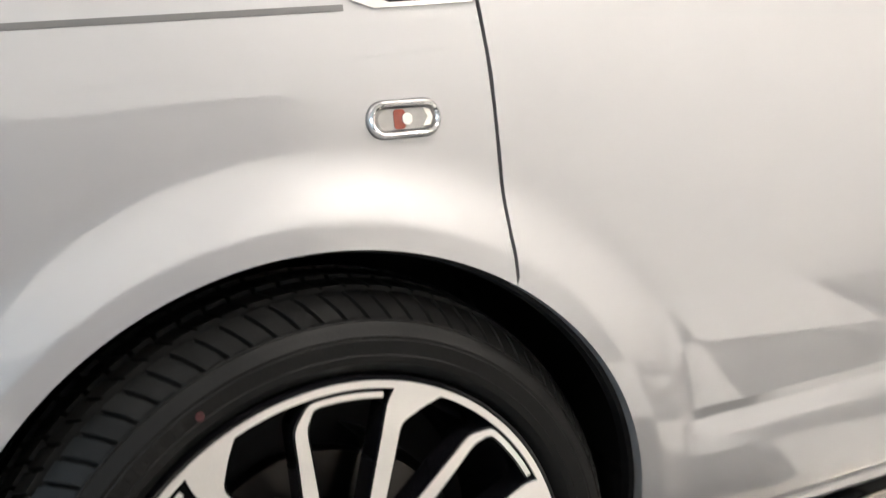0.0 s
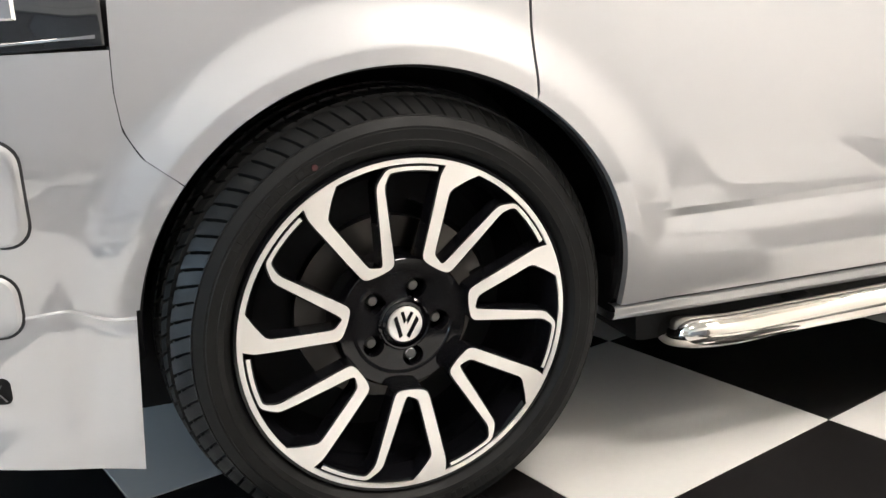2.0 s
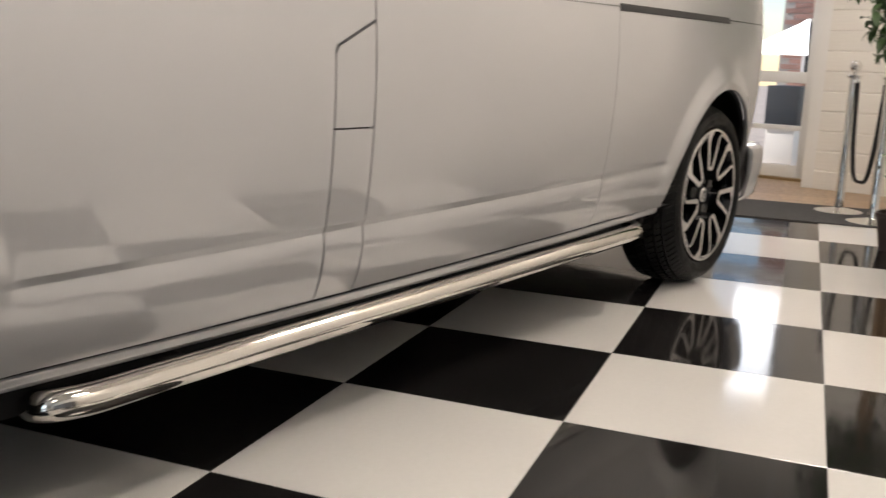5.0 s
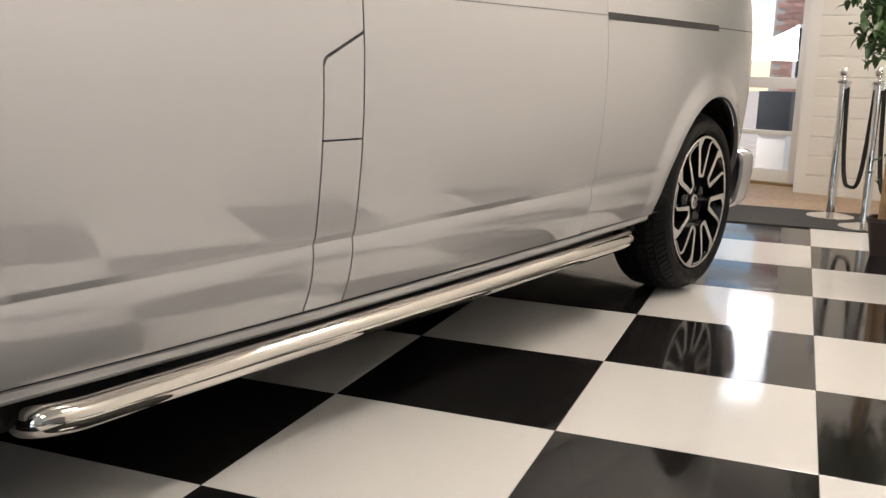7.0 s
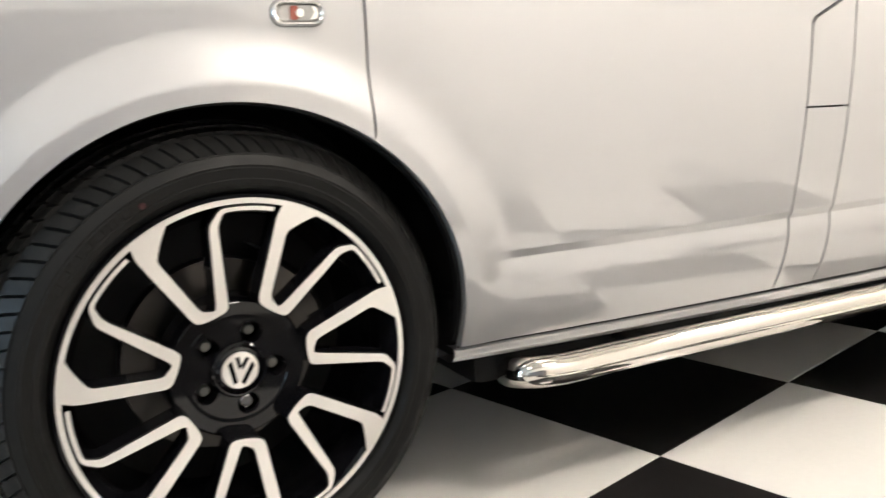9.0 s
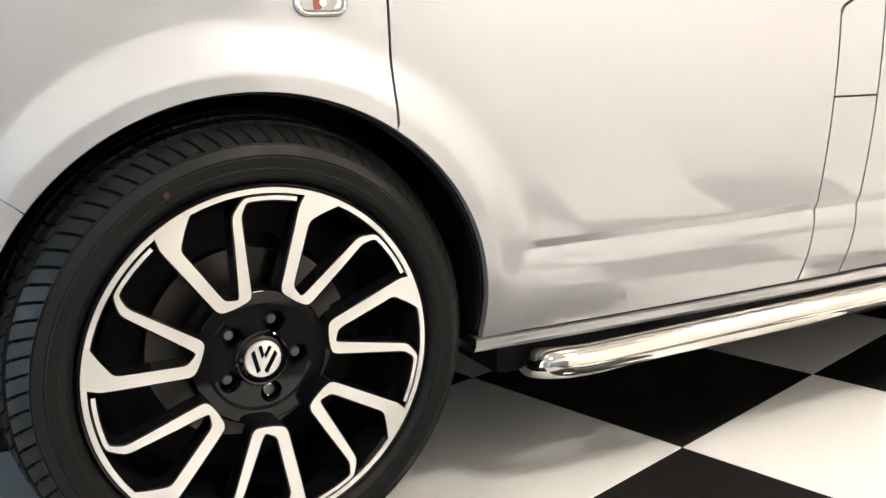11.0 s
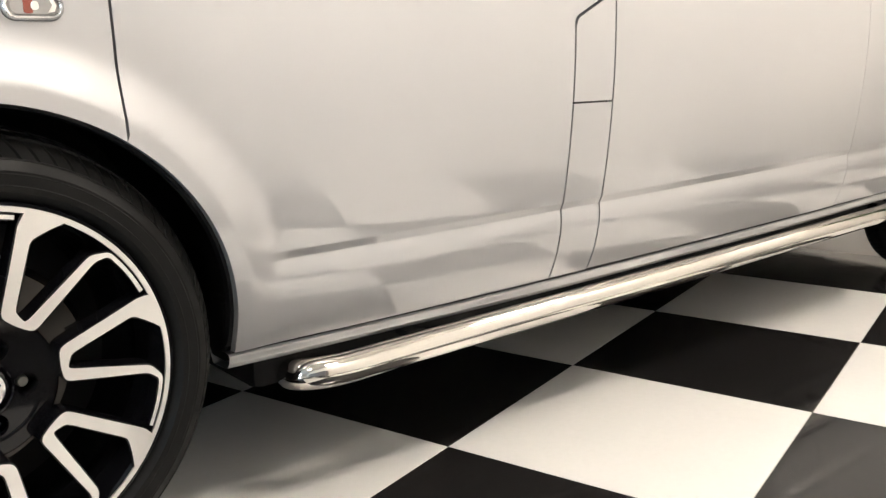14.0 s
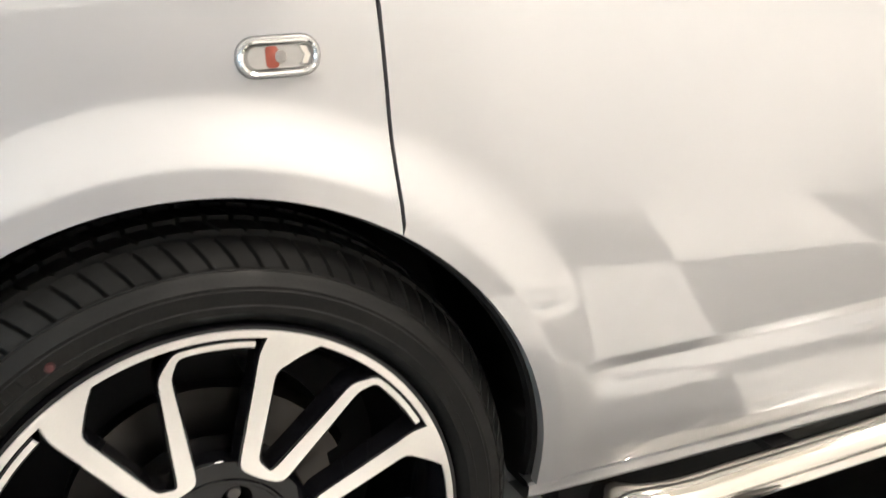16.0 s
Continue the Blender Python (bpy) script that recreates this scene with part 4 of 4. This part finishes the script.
def stanchion(x, y):
    ob = new("stanchion")
    ob.location = (x, y, 0)
    tagged(ob, "chrome rope post with ball top and round base", "rope post", "rope posts by the entrance")
    part("base", lathe(bmesh.new(), [(0, 0.034), (0.03, 0.034), (0.05, 0.028), (0.12, 0.016), (0.145, 0.010), (0.15, 0.004), (0.15, 0.0), (0, 0.0)], 48, "z"), CHROME, ob)
    part("pole", lathe(bmesh.new(), [(0.027, 0.03), (0.027, 0.86)], 24, "z"), CHROME, ob)
    part("collar", lathe(bmesh.new(), [(0.027, 0.855), (0.044, 0.858), (0.046, 0.872), (0.030, 0.880), (0.018, 0.884), (0.018, 0.90)], 32, "z"), CHROME, ob)
    part("ball", lathe(bmesh.new(), [(0.036 * math.sin(math.pi * k / 14), 0.930 - 0.036 * math.cos(math.pi * k / 14)) for k in range(15)], 24, "z"), CHROME, ob)
    return ob


POSTS = [(6.02, 0.205), (5.71, -0.075), (5.43, -0.36)]
for p in POSTS:
    stanchion(*p)
for (ax, ay), (bx, by) in zip(POSTS, POSTS[1:]):
    a, b = Vector((ax, ay, 0.865)), Vector((bx, by, 0.865))
    d = (b - a).normalized()
    pts = []
    for k in range(25):
        s = k / 24
        p = (a + d * 0.045).lerp(b - d * 0.045, s)
        p.z = 0.865 - 0.64 * (1 - abs(2 * s - 1) ** 4.0)
        pts.append(p)
    rope = tagged(part("barrier_rope", tube(bmesh.new(), pts, lambda s: 0.012 + 0.0015 * math.sin(160 * s), 10), ROPE), "black twisted rope hanging slack between chrome posts", "rope", "barrier ropes")
    for e in (pts[0], pts[-1]):
        part("hook", tube(bmesh.new(), [e + Vector((0, 0, -0.04)), e + Vector((0, 0, 0.01))], 0.014, 12), CHROME, rope)

plant = new("potted_ficus")
plant.location = (4.865, -0.37, 0)
tagged(plant, "ficus tree with green leaves in a dark brown pot", "potted plant")
bm = bmesh.new()
rows = []
for s, z in ((0.058, 0.0), (0.060, 0.002), (0.086, 0.175), (0.093, 0.177), (0.094, 0.197), (0.086, 0.197), (0.084, 0.17)):
    rows.append([(x * s, y * s, z) for x, y in [(math.copysign(abs(math.cos(t)) ** 0.45, math.cos(t)), math.copysign(abs(math.sin(t)) ** 0.45, math.sin(t))) for t in [2 * math.pi * k / 40 for k in range(41)]]])
grid(bm, rows)
bmesh.ops.recalc_face_normals(bm, faces=bm.faces)
part("pot", bm, POT, plant, "dark brown square pot")
part("soil", lathe(bmesh.new(), [(0, 0.178), (0.05, 0.175), (0.086, 0.165)], 24, "z"), SOIL, plant)
rng = random.Random(4)
tips = []
for k in range(3):
    a = 2.1 * k
    pts = [(0.028 * math.cos(a + 1.6 * s), 0.028 * math.sin(a + 1.6 * s) + 0.05 * s * s, 0.16 + 1.15 * s) for s in spaced(0, 1, 14)]
    part("trunk", tube(bmesh.new(), pts, lambda s: 0.021 - 0.009 * s, 10), BARK, plant)
    top = Vector(pts[-1])
    for j in range(9):
        b = rng.uniform(0, 2 * math.pi)
        base = Vector(pts[-1 - j % 5])
        end = base + Vector((math.cos(b) * rng.uniform(0.08, 0.25), math.sin(b) * rng.uniform(0.08, 0.25), rng.uniform(0.02, 0.6)))
        bend = base.lerp(end, 0.5) + Vector((0, 0, 0.06))
        part("branch", tube(bmesh.new(), spline([base, bend, end], 4), lambda s: 0.007 - 0.005 * s, 6), BARK, plant)
        tips += [base.lerp(end, q) for q in (0.45, 0.7, 0.85, 1.0)]
low = [Vector((0.03, 0.05, 0.50)), Vector((-0.04, 0.02, 0.68)), Vector((0.02, -0.03, 0.82)), Vector((0.05, 0.04, 0.76)), Vector((-0.02, 0.07, 0.40))]
bm = bmesh.new()


def leaf(at, size):
    a, tilt = rng.uniform(0, 2 * math.pi), rng.uniform(-1.1, 0.2)
    d = Vector((math.cos(a) * math.cos(tilt), math.sin(a) * math.cos(tilt), math.sin(tilt)))
    s = d.cross(Vector((0, 0, 1))).normalized()
    n = s.cross(d)
    L, Wd = size, size * 0.24
    c = [at, at + d * L * 0.35 + n * 0.004, at + d * L * 0.72, at + d * L - n * 0.012]
    v0, v1, v2, v3 = [bm.verts.new(p) for p in c]
    l1, l2 = bm.verts.new(c[1] + s * Wd + n * 0.006), bm.verts.new(c[2] + s * Wd * 0.75 + n * 0.004)
    r1, r2 = bm.verts.new(c[1] - s * Wd + n * 0.006), bm.verts.new(c[2] - s * Wd * 0.75 + n * 0.004)
    for f in ((v0, l1, v1), (v0, v1, r1), (v1, l1, l2, v2), (v1, v2, r2, r1), (v2, l2, v3), (v2, v3, r2)):
        bm.faces.new(f)


for p in tips:
    for k in range(11):
        leaf(p + Vector((rng.gauss(0, 0.055), rng.gauss(0, 0.055), rng.gauss(0, 0.06))), rng.uniform(0.06, 0.10))
for p in low:
    for k in range(4):
        leaf(p + Vector((rng.gauss(0, 0.015), rng.gauss(0, 0.015), rng.gauss(0, 0.02))), rng.uniform(0.05, 0.08))
tagged(part("crown", bm, LEAF, plant, "dense green pointed leaves"), kind="stuff")

# ---------------------------------------------------------------- floor pieces
def tile_mesh(mat):
    me_bm = boxed(0.0007, TILE - 0.0007, -TILE + 0.0007, -0.0007, -0.010, 0.0, 0.0009, 1)
    me = bpy.data.meshes.new("tile")
    me_bm.to_mesh(me)
    me_bm.free()
    me.materials.append(mat)
    return me


white, black = tile_mesh(WHITE_TILE), tile_mesh(BLACK_TILE)
for i in range(-14, 7):
    for j in range(-12, 3):
        m = GRID @ pose(i * TILE, -j * TILE, 0)
        corners = [m @ Vector((a * TILE, -b * TILE, 0)) for a in (0, 1) for b in (0, 1)]
        if all(c.x < X0 for c in corners) or all(c.y < Y0 for c in corners) or all(c.y > Y1 for c in corners) or all(c.x > X1 for c in corners):
            continue
        me = white if (i + j) % 2 == 0 else black
        if any(c.x < X0 or c.y < Y0 or c.y > Y1 or c.x > X1 for c in corners):
            bm = bmesh.new()
            bm.from_mesh(me)
            bm.transform(m)
            for co, no in (((X0, 0, 0), (-1, 0, 0)), ((X1, 0, 0), (1, 0, 0)), ((0, Y0, 0), (0, -1, 0)), ((0, Y1, 0), (0, 1, 0))):
                bmesh.ops.bisect_plane(bm, geom=bm.verts[:] + bm.edges[:] + bm.faces[:], plane_co=co, plane_no=no, clear_outer=True)
            if not bm.faces:
                bm.free()
                continue
            bm.transform(m.inverted())
            cut = bpy.data.meshes.new("tile")
            bm.to_mesh(cut)
            bm.free()
            cut.materials.append(me.materials[0])
            me = cut
        t = new("tile", me)
        t.parent = floor
        t.matrix_basis = m
plank = boxed(0.001, 0.139, 0, 7.0, -0.010, 0.0, 0.001, 1)
pme = bpy.data.meshes.new("plank")
plank.to_mesh(pme)
plank.free()
pme.materials.append(OAK)
for k in range(22):
    t = new("plank", pme)
    t.parent = floor
    t.matrix_basis = GRID @ pose(7.0 * TILE + 0.14 * k, -3.4 + 0.31 * ((k * 7) % 3), -0.0005)
